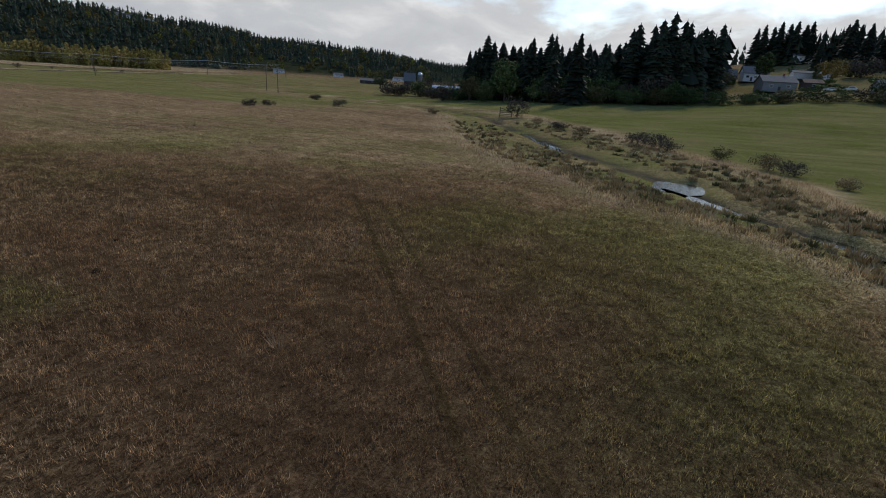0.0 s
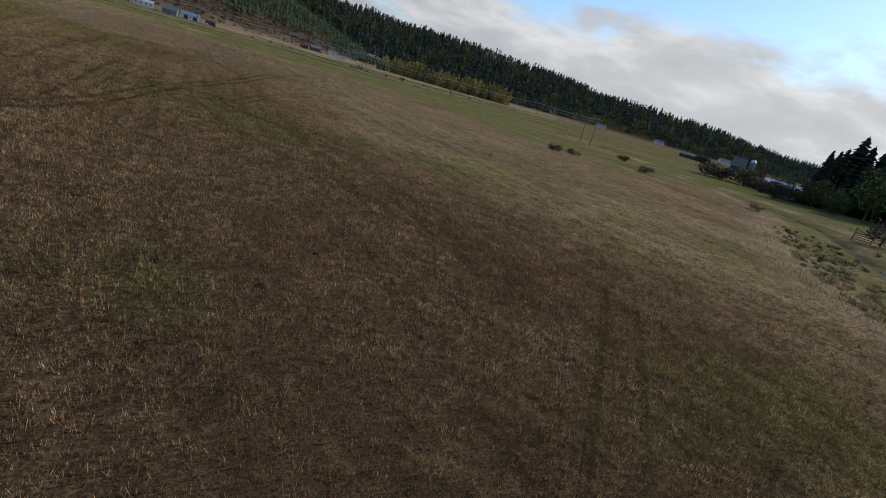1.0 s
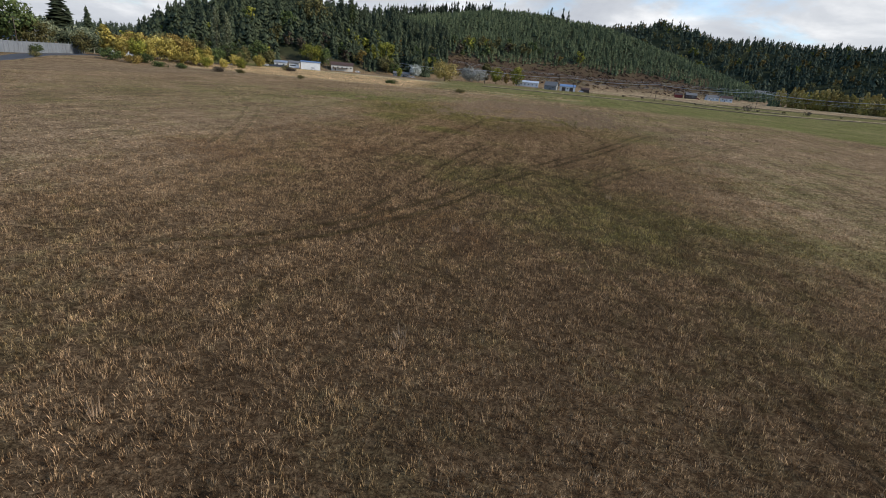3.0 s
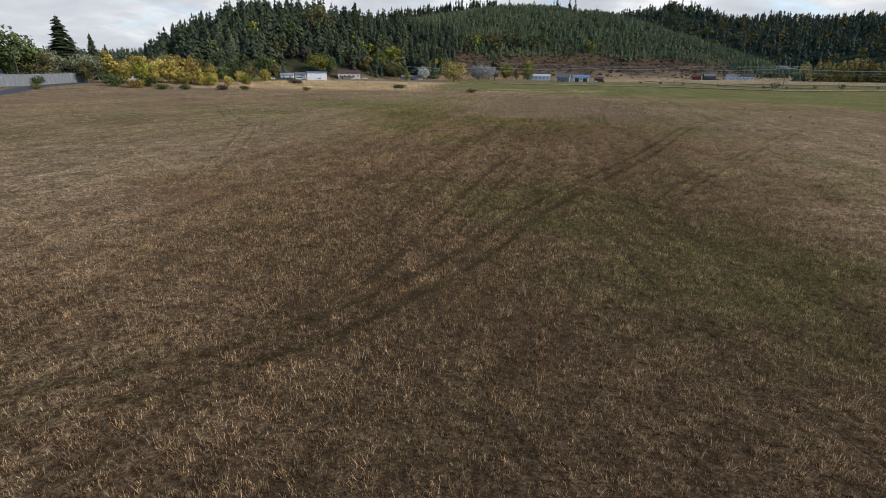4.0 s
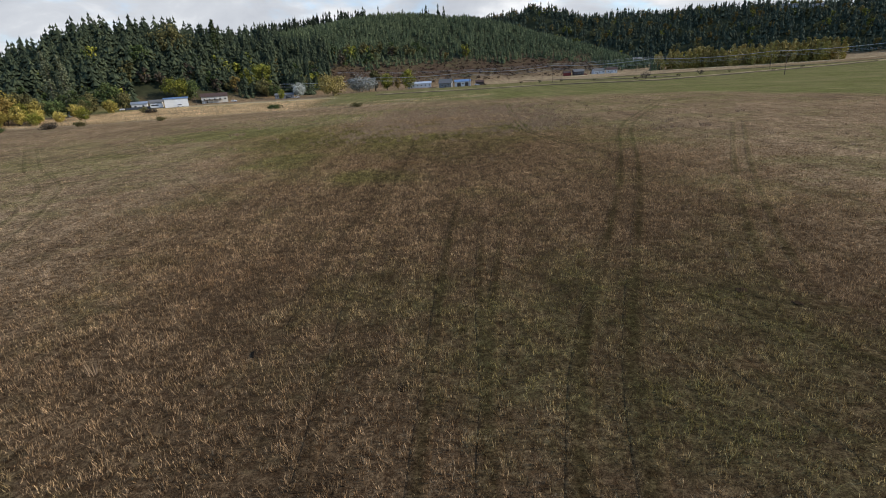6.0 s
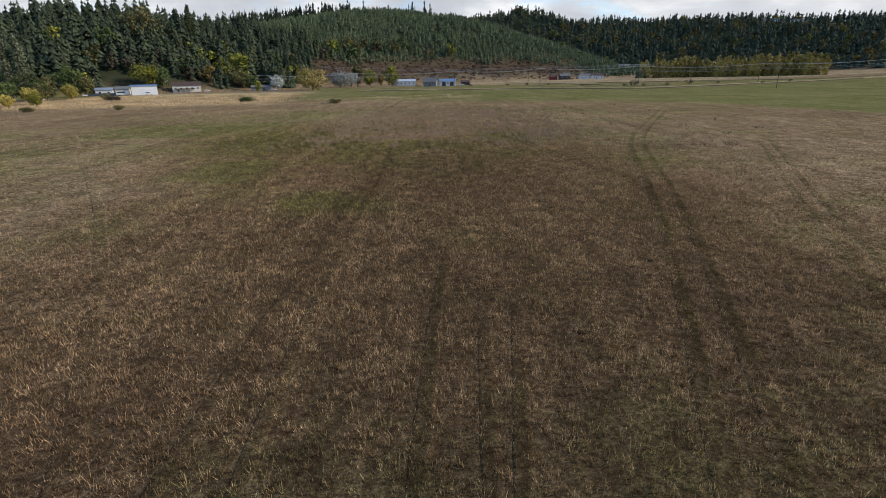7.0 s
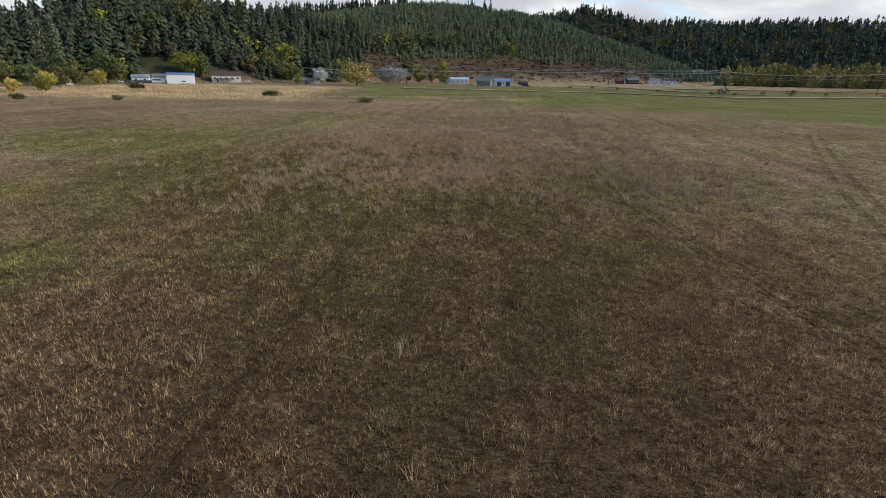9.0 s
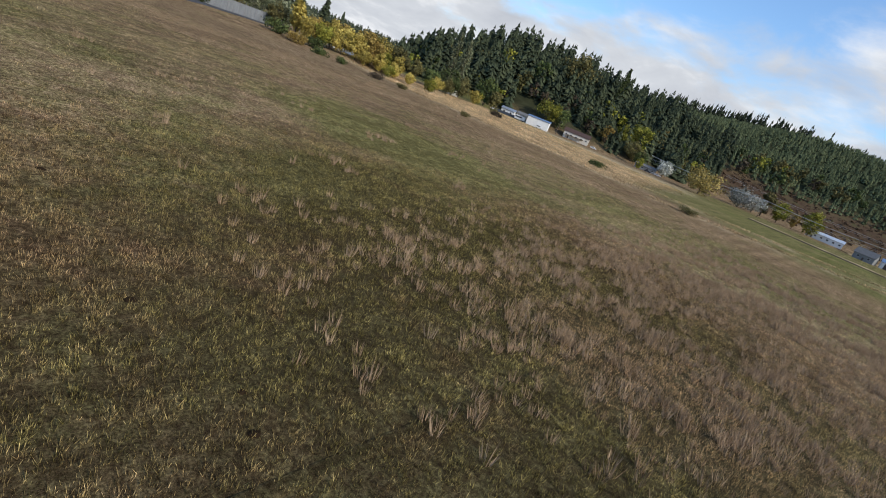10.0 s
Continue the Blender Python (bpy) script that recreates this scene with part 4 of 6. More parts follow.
def woods():
    rng = np.random.RandomState(91)
    # dark old firs on the near western hill
    p, az, r = scatter(rng, -46, -13, 455, 830, 6.8)
    crest = row_of(NEAR_HILL, az, 2)
    limit = np.where(az < -20, crest + 25, 745 + 30 * soft_noise(p[:, 0], p[:, 1], 60, 51))
    old = (r > np.maximum(row_of(NEAR_HILL, az, 1) + 12, 525 * (az > -32)) + 14 * soft_noise(p[:, 0], p[:, 1], 30, 52)) & (r < limit) & (az > -45 + rng.rand(len(az)) * 1.5)
    p = p[old]
    h = rng.uniform(10, 26, len(p)) * (1 + 0.15 * smooth(-az[old], 20, 28)) * (1 + 0.25 * soft_noise(p[:, 0], p[:, 1], 50, 53))
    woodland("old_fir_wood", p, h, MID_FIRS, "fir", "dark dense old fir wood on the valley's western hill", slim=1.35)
    # planted young firs on the round hill
    p, az, r = scatter(rng, -19, 22, 640, 1030, 4.9)
    high = land(p[:, 0], p[:, 1])
    foot = 30 + 9 * soft_noise(p[:, 0], p[:, 1], 55, 54) - 22 * smooth(az, 10, 17)
    keep = (high > foot) & (r < row_of(NEAR_HILL, az, 2) + 20) & ((r > 760) | (az > -13))
    p = p[keep]
    h = rng.uniform(6, 11, len(p)) * (1 + 0.2 * soft_noise(p[:, 0], p[:, 1], 80, 55))
    woodland("young_fir_plantation", p, h, YOUNG_FIRS, "young", "even young fir plantation covering a rounded hill", slim=1.15)
    # tall firs along the round hill's western shoulder and a few left on its crest
    az = np.radians(np.concatenate([rng.uniform(-20, -8.5, 190), rng.uniform(-8, 0, 9)]))
    r = np.interp(np.degrees(az), NEAR_HILL[:, 0], NEAR_HILL[:, 2]) + rng.uniform(-45, 40, len(az))
    p = np.stack([HUB[0] + r * np.sin(az), HUB[1] + r * np.cos(az)], 1)
    woodland("crest_firs", p, rng.uniform(17, 27, len(p)), FAR_FIRS, "fir", "tall dark firs standing on the hill crest")
    # the long far ridge
    p, az, r = scatter(rng, 1, 68, 1010, 1500, 10.0)
    keep = (r > row_of(FAR_RIDGE, az, 1) - 10) & (r < row_of(FAR_RIDGE, az, 2) + 35)
    bare = (np.abs(az - 48) < 5) & (r < 1130)
    p, az, r = p[keep & ~bare], az[keep & ~bare], r[keep & ~bare]
    h = (8 + 16 * rng.rand(len(p)) ** 1.6) * (1 + 0.35 * soft_noise(p[:, 0], p[:, 1], 90, 56)) * (1 - 0.35 * smooth(az, 40, 66))
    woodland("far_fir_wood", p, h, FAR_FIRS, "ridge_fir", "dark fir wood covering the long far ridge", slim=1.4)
    p, az, r = scatter(rng, 70, 125, 520, 1150, 20)
    p = p[((az < 98) | (r > 620)) & (r < 1100)]
    woodland("eastern_fir_wood", p, rng.uniform(15, 24, len(p)), FAR_FIRS, "fir", "dark fir wood on the eastern rise", slim=1.2)
    p, az, r = scatter(rng, 75.5, 99, 270, 360, 5.2)
    woodland("eastern_fir_stand", p, rng.uniform(17, 26, len(p)) * np.interp(az, [75.5, 78, 91, 94, 98], [0.7, 1.0, 0.95, 1.2, 1.2]), FAR_FIRS, "backlit_fir", "dense dark firs behind the green field", slim=1.6)
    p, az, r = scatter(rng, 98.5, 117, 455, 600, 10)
    woodland("slope_top_firs", p, rng.uniform(15, 24, len(p)), FAR_FIRS, "backlit_fir", "dark firs along the top of the eastern slope", slim=1.2)
    p, az, r = scatter(rng, 96, 118, 290, 440, 15)
    p = p[rng.rand(len(p)) < 0.55 + 0.6 * soft_noise(p[:, 0], p[:, 1], 40, 58)]
    woodland("slope_thickets", p, rng.uniform(3, 8, len(p)), FAR_LEAFY, "green", "dark thickets and hedges on the eastern slope", slim=1.5)
    p, az, r = scatter(rng, -64, -38, 1350, 2000, 19)
    woodland("distant_western_wood", p, rng.uniform(12, 24, len(p)), FAR_FIRS, "ridge_fir", "hazy fir wood on the distant western ridge", slim=1.4)
    p, az, r = scatter(rng, -100, -46.5, 560, 900, 24)
    woodland("western_fir_wood", p, rng.uniform(14, 22, len(p)), FAR_FIRS, "fir", "scattered dark firs beyond the western road", slim=1.2)
    # mixed broadleaved fringe
    p, az, r = scatter(rng, -46, 14, 450, 760, 11)
    foot = row_of(NEAR_HILL, az, 1)
    fringe = np.where(az < -14, (r > np.where((az > -32) & (az < -20), np.maximum(foot + 10, 520), foot + 4)) & (r < foot + 95), (r > foot + 85) & (r < foot + 140))
    thin = rng.rand(len(az)) < np.where(az < -14, 0.6, 0.75)
    p = p[fringe & thin]
    pick = rng.rand(len(p))
    for lo, hi, mat, txt in ((0, 0.38, "green", "green"), (0.38, 0.66, "olive", "olive-brown"), (0.66, 0.80, "lime", "yellow-green"), (0.80, 0.87, "amber", "rust-coloured"), (0.87, 1.0, "twig", "grey bare-twigged")):
        q = p[(pick >= lo) & (pick < hi)]
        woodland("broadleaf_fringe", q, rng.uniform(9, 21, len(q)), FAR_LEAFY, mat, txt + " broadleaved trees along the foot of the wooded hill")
    p, az, r = scatter(rng, 2, 62, 1000, 1400, 34)
    pick = rng.rand(len(p))
    for lo, hi, mat, txt in ((0, 0.5, "olive", "olive-brown"), (0.5, 0.72, "lime", "yellow-green"), (0.72, 1.0, "amber", "rust-coloured")):
        q = p[(pick >= lo) & (pick < hi)]
        woodland("ridge_broadleaf", q, rng.uniform(12, 21, len(q)), FAR_LEAFY, mat, txt + " broadleaved trees among the far firs")
    # yellow cottonwood belt on the valley floor
    s = rng.rand(230)
    q = np.stack([270 + s * 150 + rng.normal(0, 7, 230), 737 - s * 86 + rng.normal(0, 9, 230)], 1)
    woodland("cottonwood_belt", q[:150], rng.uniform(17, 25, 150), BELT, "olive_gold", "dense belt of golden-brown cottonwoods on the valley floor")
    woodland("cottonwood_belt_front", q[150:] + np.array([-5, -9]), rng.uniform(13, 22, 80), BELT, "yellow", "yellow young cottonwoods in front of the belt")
    # brushwood on the cleared slope
    p, az, r = scatter(rng, -15, 16, 610, 800, 4.4)
    high = land(p[:, 0], p[:, 1])
    p = p[(high > 4) & (high < 32)]
    woodland("cleared_slope_brush", p, rng.uniform(1.0, 3.6, len(p)), BRUSH, "scrub", "brown brushwood on the cleared lower slope", slim=1.4)


woods()


# ---- single trees ----
def single_trees():
    yel, grn = "golden-yellow cottonwood beside the western road", "tall green broadleaved tree"
    # by the western road
    for x, y, h, w, kind, leaf, label in (
        (-262, 236, 27, 22, "round", "green", "tall green cottonwood with pale stems behind the fence"),
        (-256, 243, 18, 19, "round", "olive", "olive-green broadleaved tree behind the fence"),
        (-259, 272, 15, 20, "round", "grey_green", "grey-green willow behind the grey fence"),
        (-248, 262, 13, 12, "round", "olive", "olive willow behind the grey fence"),
        (-237, 267, 18, 9, "round", "yellow", "tall narrow yellow poplar at the fence end"),
        (-247, 298, 17, 15, "round", "amber", "amber-brown cottonwood behind yellow thicket"),
        (-220, 283, 13, 15, "round", "yellow", yel), (-228, 290, 14, 12, "round", "yellow", yel), (-213, 296, 16, 12, "round", "amber", "amber cottonwood in the roadside thicket"),
        (-217, 303, 17, 12, "round", "yellow", yel), (-208, 300, 11, 9, "round", "lime", "yellow-green cottonwood sapling clump"),
        (-206, 296, 10, 8, "round", "yellow", yel), (-202, 303, 8, 7, "round", "yellow", yel), (-196, 309, 7, 6, "round", "yellow", yel),
        (-232, 270, 11, 11, "round", "yellow", yel), (-226, 276, 12, 11, "round", "lime", "yellow-green cottonwood beside the western road"), (-215, 288, 14, 11, "round", "yellow", yel),
        (-222, 297, 17, 12, "round", "amber", "amber cottonwood in the roadside thicket"), (-209, 289, 8, 9, "round", "yellow", yel), (-200, 298, 7, 8, "round", "lime", "yellow-green cottonwood sapling clump"),
        (-232, 284, 15, 12, "round", "yellow", yel), (-238, 278, 13, 12, "round", "amber", "amber cottonwood in the roadside thicket"), (-207, 308, 12, 9, "round", "yellow", yel), (-190, 318, 8, 8, "round", "lime", "yellow-green cottonwood sapling clump"),
        (-218, 318, 15, 12, "round", "olive", "olive cottonwood in the roadside thicket"), (-230, 325, 16, 14, "round", "olive", "olive cottonwood in the roadside thicket"), (-246, 372, 14, 14, "round", "green", "green maple at the hill foot"),
        (-213, 345, 9, 9, "round", "yellow", "small golden tree near the cottages"), (-221, 362, 11, 10, "round", "olive", "olive tree near the cottages"), (-232, 378, 13, 11, "round", "green", "green tree near the cottages"),
        (-263, 338, 20, 24, "round", "olive", "broad olive-brown broadleaved tree"), (-244, 354, 15, 10, "round", "olive", "olive-brown broadleaved tree near the cottages"),
        (-248, 389, 18, 17, "round", "green", grn + " at the hill foot"), (-240, 394, 16, 13, "round", "olive", "olive broadleaved tree at the hill foot"),
        (-236, 409, 10, 9, "round", "lime", "small yellow-green tree near the houses"), (-226, 395, 10, 9, "round", "yellow", "small bright yellow tree near the houses"),
        (-253, 438, 22, 20, "round", "green", "dark green maple behind the houses"), (-241, 434, 15, 11, "round", "olive", "olive tree behind the houses"),
        (-284, 424, 42, 10, "column", "grey_green", "tall columnar poplar, greyish green"), (-277, 428, 39, 9, "column", "grey_green", "tall columnar poplar, greyish green"),
        (-252, 634, 39, 10, "column", "green", "slim columnar poplar at the hill foot"),
        (-236, 500, 21, 24, "round", "lime", "broad yellow-green maple behind the white shop"), (-226, 506, 18, 16, "round", "green", "green maple behind the white shop"),
        (-270, 575, 38, 38, "round", "olive", "large olive-brown cottonwood behind the houses"),
        (-277, 530, 27, 17, "round", "green", grn + " behind the houses"),
        (-190, 585, 26, 26, "round", "lime", "yellow-green maple by the road"), (-180, 560, 20, 17, "round", "olive", "olive maple by the road"), (-200, 570, 21, 15, "round", "lime", "yellow-green maple by the road"),
        (-168, 548, 14, 13, "round", "green", "dark green tree beside the road"),
        (-141, 484, 9, 6, "round", "lime", "small yellow conical tree in the dry meadow"),
        (-139, 530, 14, 13, "round", "silver", "silver-leaved poplar beside the road"),
        (-103, 505, 19, 28, "round", "olive_gold", "broad round olive-gold tree standing alone"),
        (-98, 605, 17, 27, "round", "silver", "wide silver-white poplar clump"), (-88, 612, 15, 18, "round", "silver", "wide silver-white poplar clump"),
        (-83, 625, 24, 14, "round", "olive", "grey-green cottonwood beside the lane"), (-70, 622, 19, 15, "round", "lime", "yellow-green cottonwood beside the lane"),
        (-58, 622, 14, 7, "round", "amber", "slim amber sapling tree by the farm lane"), (-47, 630, 21, 19, "round", "lime", "rounded lime-yellow maple standing alone"),
    ):
        tree(x, y, h, w, kind, leaf, label, stems=2 if h > 20 and kind == "round" else 1, detail=(54, 36, 0.36) if kind == "round" else (64, 26, 0.2),
             low=0.0 if h < 25 else 0.06, bark="pale_bark" if x < -255 and y < 260 else "bark")
    for x, y, h, w, leaf, label in ((-250, 205, 24, 17, "green", "tall olive-green cottonwood behind the grey fence"), (-262, 212, 27, 19, "olive", "tall leaning olive cottonwood behind the grey fence"), (-268, 226, 25, 18, "green", "tall olive-green cottonwood behind the grey fence"),
                                    (-272, 262, 17, 18, "grey_green", "grey-green willow behind the grey fence"), (-266, 286, 15, 15, "grey_green", "grey-green willow behind the grey fence"), (-286, 262, 22, 17, "green", "dark green tree behind the grey fence")):
        tree(x, y, h, w, "round", leaf, label, stems=2, detail=(70, 42, 0.30), low=0.12, bark="pale_bark")
    tree(-287, 285, 35, 24, "pine", "fir", "tall open-crowned dark pine behind the fence")
    tree(-297, 300, 25, 12, "pine", "fir", "open-crowned dark pine behind the fence")
    tree(-307, 323, 29, 11, "fir", "fir", "single dark fir behind the fence")
    tree(-318, 344, 24, 8, "fir", "fir", "slim dark fir behind the fence")
    # shrubs on the field margin
    for x, y, h, w, leaf in ((-215, 246, 5.5, 13, "green"), (-207, 252, 4.2, 11, "amber"), (-210, 262, 5, 12, "green"), (-197, 257, 2.6, 9, "green"), (-188, 262, 2.4, 7, "green"),
                             (-170, 268, 2.2, 8, "twig"), (-163, 276, 1.8, 6, "olive"), (-130, 281, 1.8, 5, "olive"), (-46, 298, 2.0, 6, "olive"), (-96, 330, 2.2, 9, "green"),
                             (-232, 222, 4.0, 8, "green"), (-212, 205, 2.5, 5, "olive"), (-195, 380, 4, 8, "olive"), (-186, 372, 3, 9, "twig")):
        tree(x, y, h, w, "shrub", leaf, "low rounded shrub on the rough field margin", "shrub", 3, (30, 36, 0.42), 0.0, category="shrub", group="field margin shrubs")
    # shrubs along the far fence line and lane
    rng = np.random.RandomState(33)
    for x, y, h in ((138, 437, 5.0), (129, 431, 2.4), (146, 440, 2.0), (92, 505, 2.2), (165, 446, 2.2), (110, 470, 1.8), (178, 440, 4.0), (225, 432, 1.8), (205, 452, 2.0), (60, 520, 2.6), (30, 540, 2.2), (250, 440, 2.2), (75, 512, 2.6)):
        tree(x, y, h, h * 1.6, "shrub", "twig" if rng.rand() < 0.5 else "olive", "straggly roadside shrub on the far fence line", "shrub", 3, (14, 18, 0.6), 0.0, category="shrub", group="fence line shrubs")


def eastern_trees():
    """The dark stand beyond the green field, and the shrubs before it."""
    rng = np.random.RandomState(61)
    firs = []
    for k in range(3):
        h = 30.0
        firs.append(tree(232 + 9 * k, 60 + 14 * k, h, 10.5, "fir", "backlit_fir", "tall dark fir in a dense roadside stand", group="dark fir stand"))
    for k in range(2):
        firs.append(tree(268, 44 - 12 * k, 32, 12, "pine", "backlit_fir", "tall ragged dark fir in a dense stand", group="dark fir stand"))
    spots = []
    for az, r, h in ((75.3, 262, 15), (76, 262, 22), (76.7, 265, 27), (77.5, 268, 31), (78.2, 270, 30), (79, 275, 30), (80.5, 272, 27), (82, 282, 25), (83.5, 285, 26), (84.6, 270, 31), (86, 284, 24), (87, 275, 29), (88.5, 290, 25), (90, 288, 26), (91.2, 292, 25),
                     (92.5, 283, 32), (93.3, 278, 36), (94.5, 284, 35), (95.5, 279, 37), (96.3, 283, 40), (97.2, 287, 36), (98, 280, 35), (99, 300, 31), (100, 300, 33), (98.6, 462, 27), (99.2, 458, 29), (99.8, 464, 27), (100.4, 460, 30), (101, 466, 28), (101.6, 460, 29), (102.2, 464, 26), (102.7, 460, 28)):
        spots.append((az, r, h))
    for k in range(130):
        az = rng.uniform(75.5, 99.5)
        spots.append((az, rng.uniform(258, 330), rng.uniform(19, 29) * (1.15 if az > 92 else 1.0)))
    for az, r, h in ((104.6, 410, 18), (106.2, 452, 24), (105.6, 458, 27), (105, 470, 24), (106, 430, 25), (107.5, 420, 25), (109, 410, 24), (110, 400, 26), (111.5, 390, 24), (113, 380, 26), (114.5, 370, 24)):
        spots.append((az, r, h))
    for az, r, h in spots:
        x, y = HUB[0] + r * math.sin(radians(az)), HUB[1] + r * math.cos(radians(az))
        src = firs[rng.randint(0, 5 if h > 30 else 3)]
        ob = copy_thing(src, pose(x, y, ground_z(x, y) - 0.3, 0, 0, rng.uniform(0, 360)))
        s = h / 30.0
        k = rng.uniform(1.0, 1.5)
        ob.scale = (s * k, s * k * rng.uniform(0.9, 1.1), s)
    # dark broadleaved undergrowth along the stand's foot
    under = [tree(236, 80 - 9 * k, 10, 11, "round", leaf, "dark broadleaved tree along the foot of the fir stand", detail=(28, 26, 0.42), low=0.0, group="stand edge trees") for k, leaf in enumerate(("green", "twig", "olive"))]
    for k in range(46):
        az, r = 75.8 + 24.5 * (k + rng.uniform(-0.4, 0.4)) / 46, rng.uniform(250, 266)
        x, y = HUB[0] + r * math.sin(radians(az)), HUB[1] + r * math.cos(radians(az))
        ob = copy_thing(under[rng.choice(3, p=(0.6, 0.25, 0.15))], pose(x, y, ground_z(x, y) - 0.2, 0, 0, rng.uniform(0, 360)))
        h = rng.uniform(0.6, 1.6)
        ob.scale = (h * rng.uniform(0.8, 1.2), h, h)
    for k in range(20):
        x, y = 257 + 6 * math.sin(k * 1.7), 12 - 4.6 * k
        ob = copy_thing(under[k % 3 if k % 5 else 0], pose(x, y, ground_z(x, y) - 1.0, 0, 0, rng.uniform(0, 360)))
        h = rng.uniform(0.45, 0.70)
        ob.scale = (h * rng.uniform(1.4, 1.9), h * 1.6, h)
    for x, y, h, w, leaf, label in (
        (233, 94, 21, 15, "green", "dark broadleaved tree before the fir stand"), (227, 110, 12, 14, "olive", "broad dark tree in the thicket"), (222, 122, 7, 11, "twig", "bare-twigged shrub at the field edge"),
        (229, 103, 8, 12, "green", "dark shrub at the field edge"), (236, 72, 6, 7, "olive", "olive shrub at the field edge"), (238, 63, 5, 6, "green", "dark shrub at the field edge"),
        (241, 52, 8, 13, "olive", "large olive shrub at the field edge"), (244, 38, 7, 12, "green", "large dark shrub at the field edge"), (246, 27, 8, 13, "olive", "large olive shrub at the field edge"),
        (247, 14, 8, 13, "green", "large dark shrub at the field edge"), (250, 3, 6, 11, "green", "dark shrub below the grey house"), (252, -9, 5, 10, "green", "dark shrub below the grey house"),
        (253, -20, 5, 9, "olive", "olive shrub below the grey house"), (262, -56, 8, 17, "green", "wide dark thicket beside the lane"), (260, -68, 8, 18, "green", "wide dark thicket beside the lane"),
        (322, -43, 12, 15, "amber", "rust-brown round tree on the slope"), (335, 4, 8, 14, "olive", "olive tree on the slope"), (345, -58, 9, 22, "twig", "bare-twigged thicket on the slope"),
        (322, -14, 18, 10, "green", "narrow dark tree beside the houses"), (284, 172, 7.5, 22, "green", "dark hedge shrub in the valley"), (268, 182, 7.5, 22, "twig", "dark bare hedge shrub in the valley"),
        (296, 160, 7, 20, "green", "dark hedge shrub in the valley"), (262, 150, 6.5, 18, "twig", "bare-twigged shrub in the valley"), (252, 135, 6, 13, "olive", "bare-twigged shrub at the field edge"), (243, 126, 6, 13, "green", "olive shrub at the field edge"),
        (395, 285, 6, 14, "green", "dark shrub by the barn"), (430, 255, 7, 16, "twig", "bare shrub by the barn"), (375, 205, 7, 20, "twig", "bare thicket by the sheds"), (390, 240, 6, 16, "olive", "olive thicket by the barn"),
    ):
        shrub = h < 10
        tree(x, y, h, w, "shrub" if shrub else "round", leaf, label, "shrub" if shrub else "tree", 3 if shrub else 1, (46, 38, 0.34), 0.0 if shrub else 0.12, category="shrub" if shrub else "tree")
    # willow scrub and shrubs along the stream
    for x, y, h, w, leaf in ((155.5, 57, 6.5, 10.5, "twig"), (113, 13, 2.6, 6, "twig"), (108, 9, 2.8, 7, "twig"), (103, 6, 2.2, 5, "twig"), (99, -3, 2.2, 4.5, "olive"), (91, -10, 2.4, 6, "reed"),
                             (87, -13, 2.0, 5, "twig"), (78, -18, 1.6, 4, "reed"), (104, 121, 1.8, 6, "twig"), (110, 120, 1.6, 5, "twig"), (158, 145, 2.2, 6, "twig"), (133, 112, 2.4, 6, "twig"), (139, 79, 1.6, 5, "reed"),
                             (126, 28, 1.6, 5, "reed"), (133, 36, 1.8, 6, "twig"), (143, 46, 1.6, 5, "reed")):
        tree(x, y, h, w, "shrub", leaf, "leafless brown willow scrub along the stream" if leaf == "twig" else "tawny scrub clump along the stream", "shrub", 4, (26, 40, 0.32), 0.0, category="shrub", group="stream scrub")


single_trees()
eastern_trees()


# ---- stream ----
def water():
    """Still pools in the stream bed."""
    bm = bmesh.new()
    rng = np.random.RandomState(3)
    for cx, cy, a, b, turn in POOLS:
        ring = []
        for k in range(36):
            t = 6.2832 * k / 36
            w = 1 + 0.22 * math.sin(3 * t + cx) + 0.14 * math.sin(7 * t + cy)
            u, v = 1.4 * a * w * math.cos(t), 1.4 * b * w * math.sin(t)
            ring.append(bm.verts.new((cx + u * math.cos(turn) - v * math.sin(turn), cy + u * math.sin(turn) + v * math.cos(turn), -1.12)))
        bm.faces.new(ring)
    me = bpy.data.meshes.new("stream_water")
    bm.to_mesh(me)
    bm.free()
    me.materials.append(MAT["water"])
    tagged(new("water", me), "still pools of a narrow pasture stream reflecting the sky", "water", kind="structure")


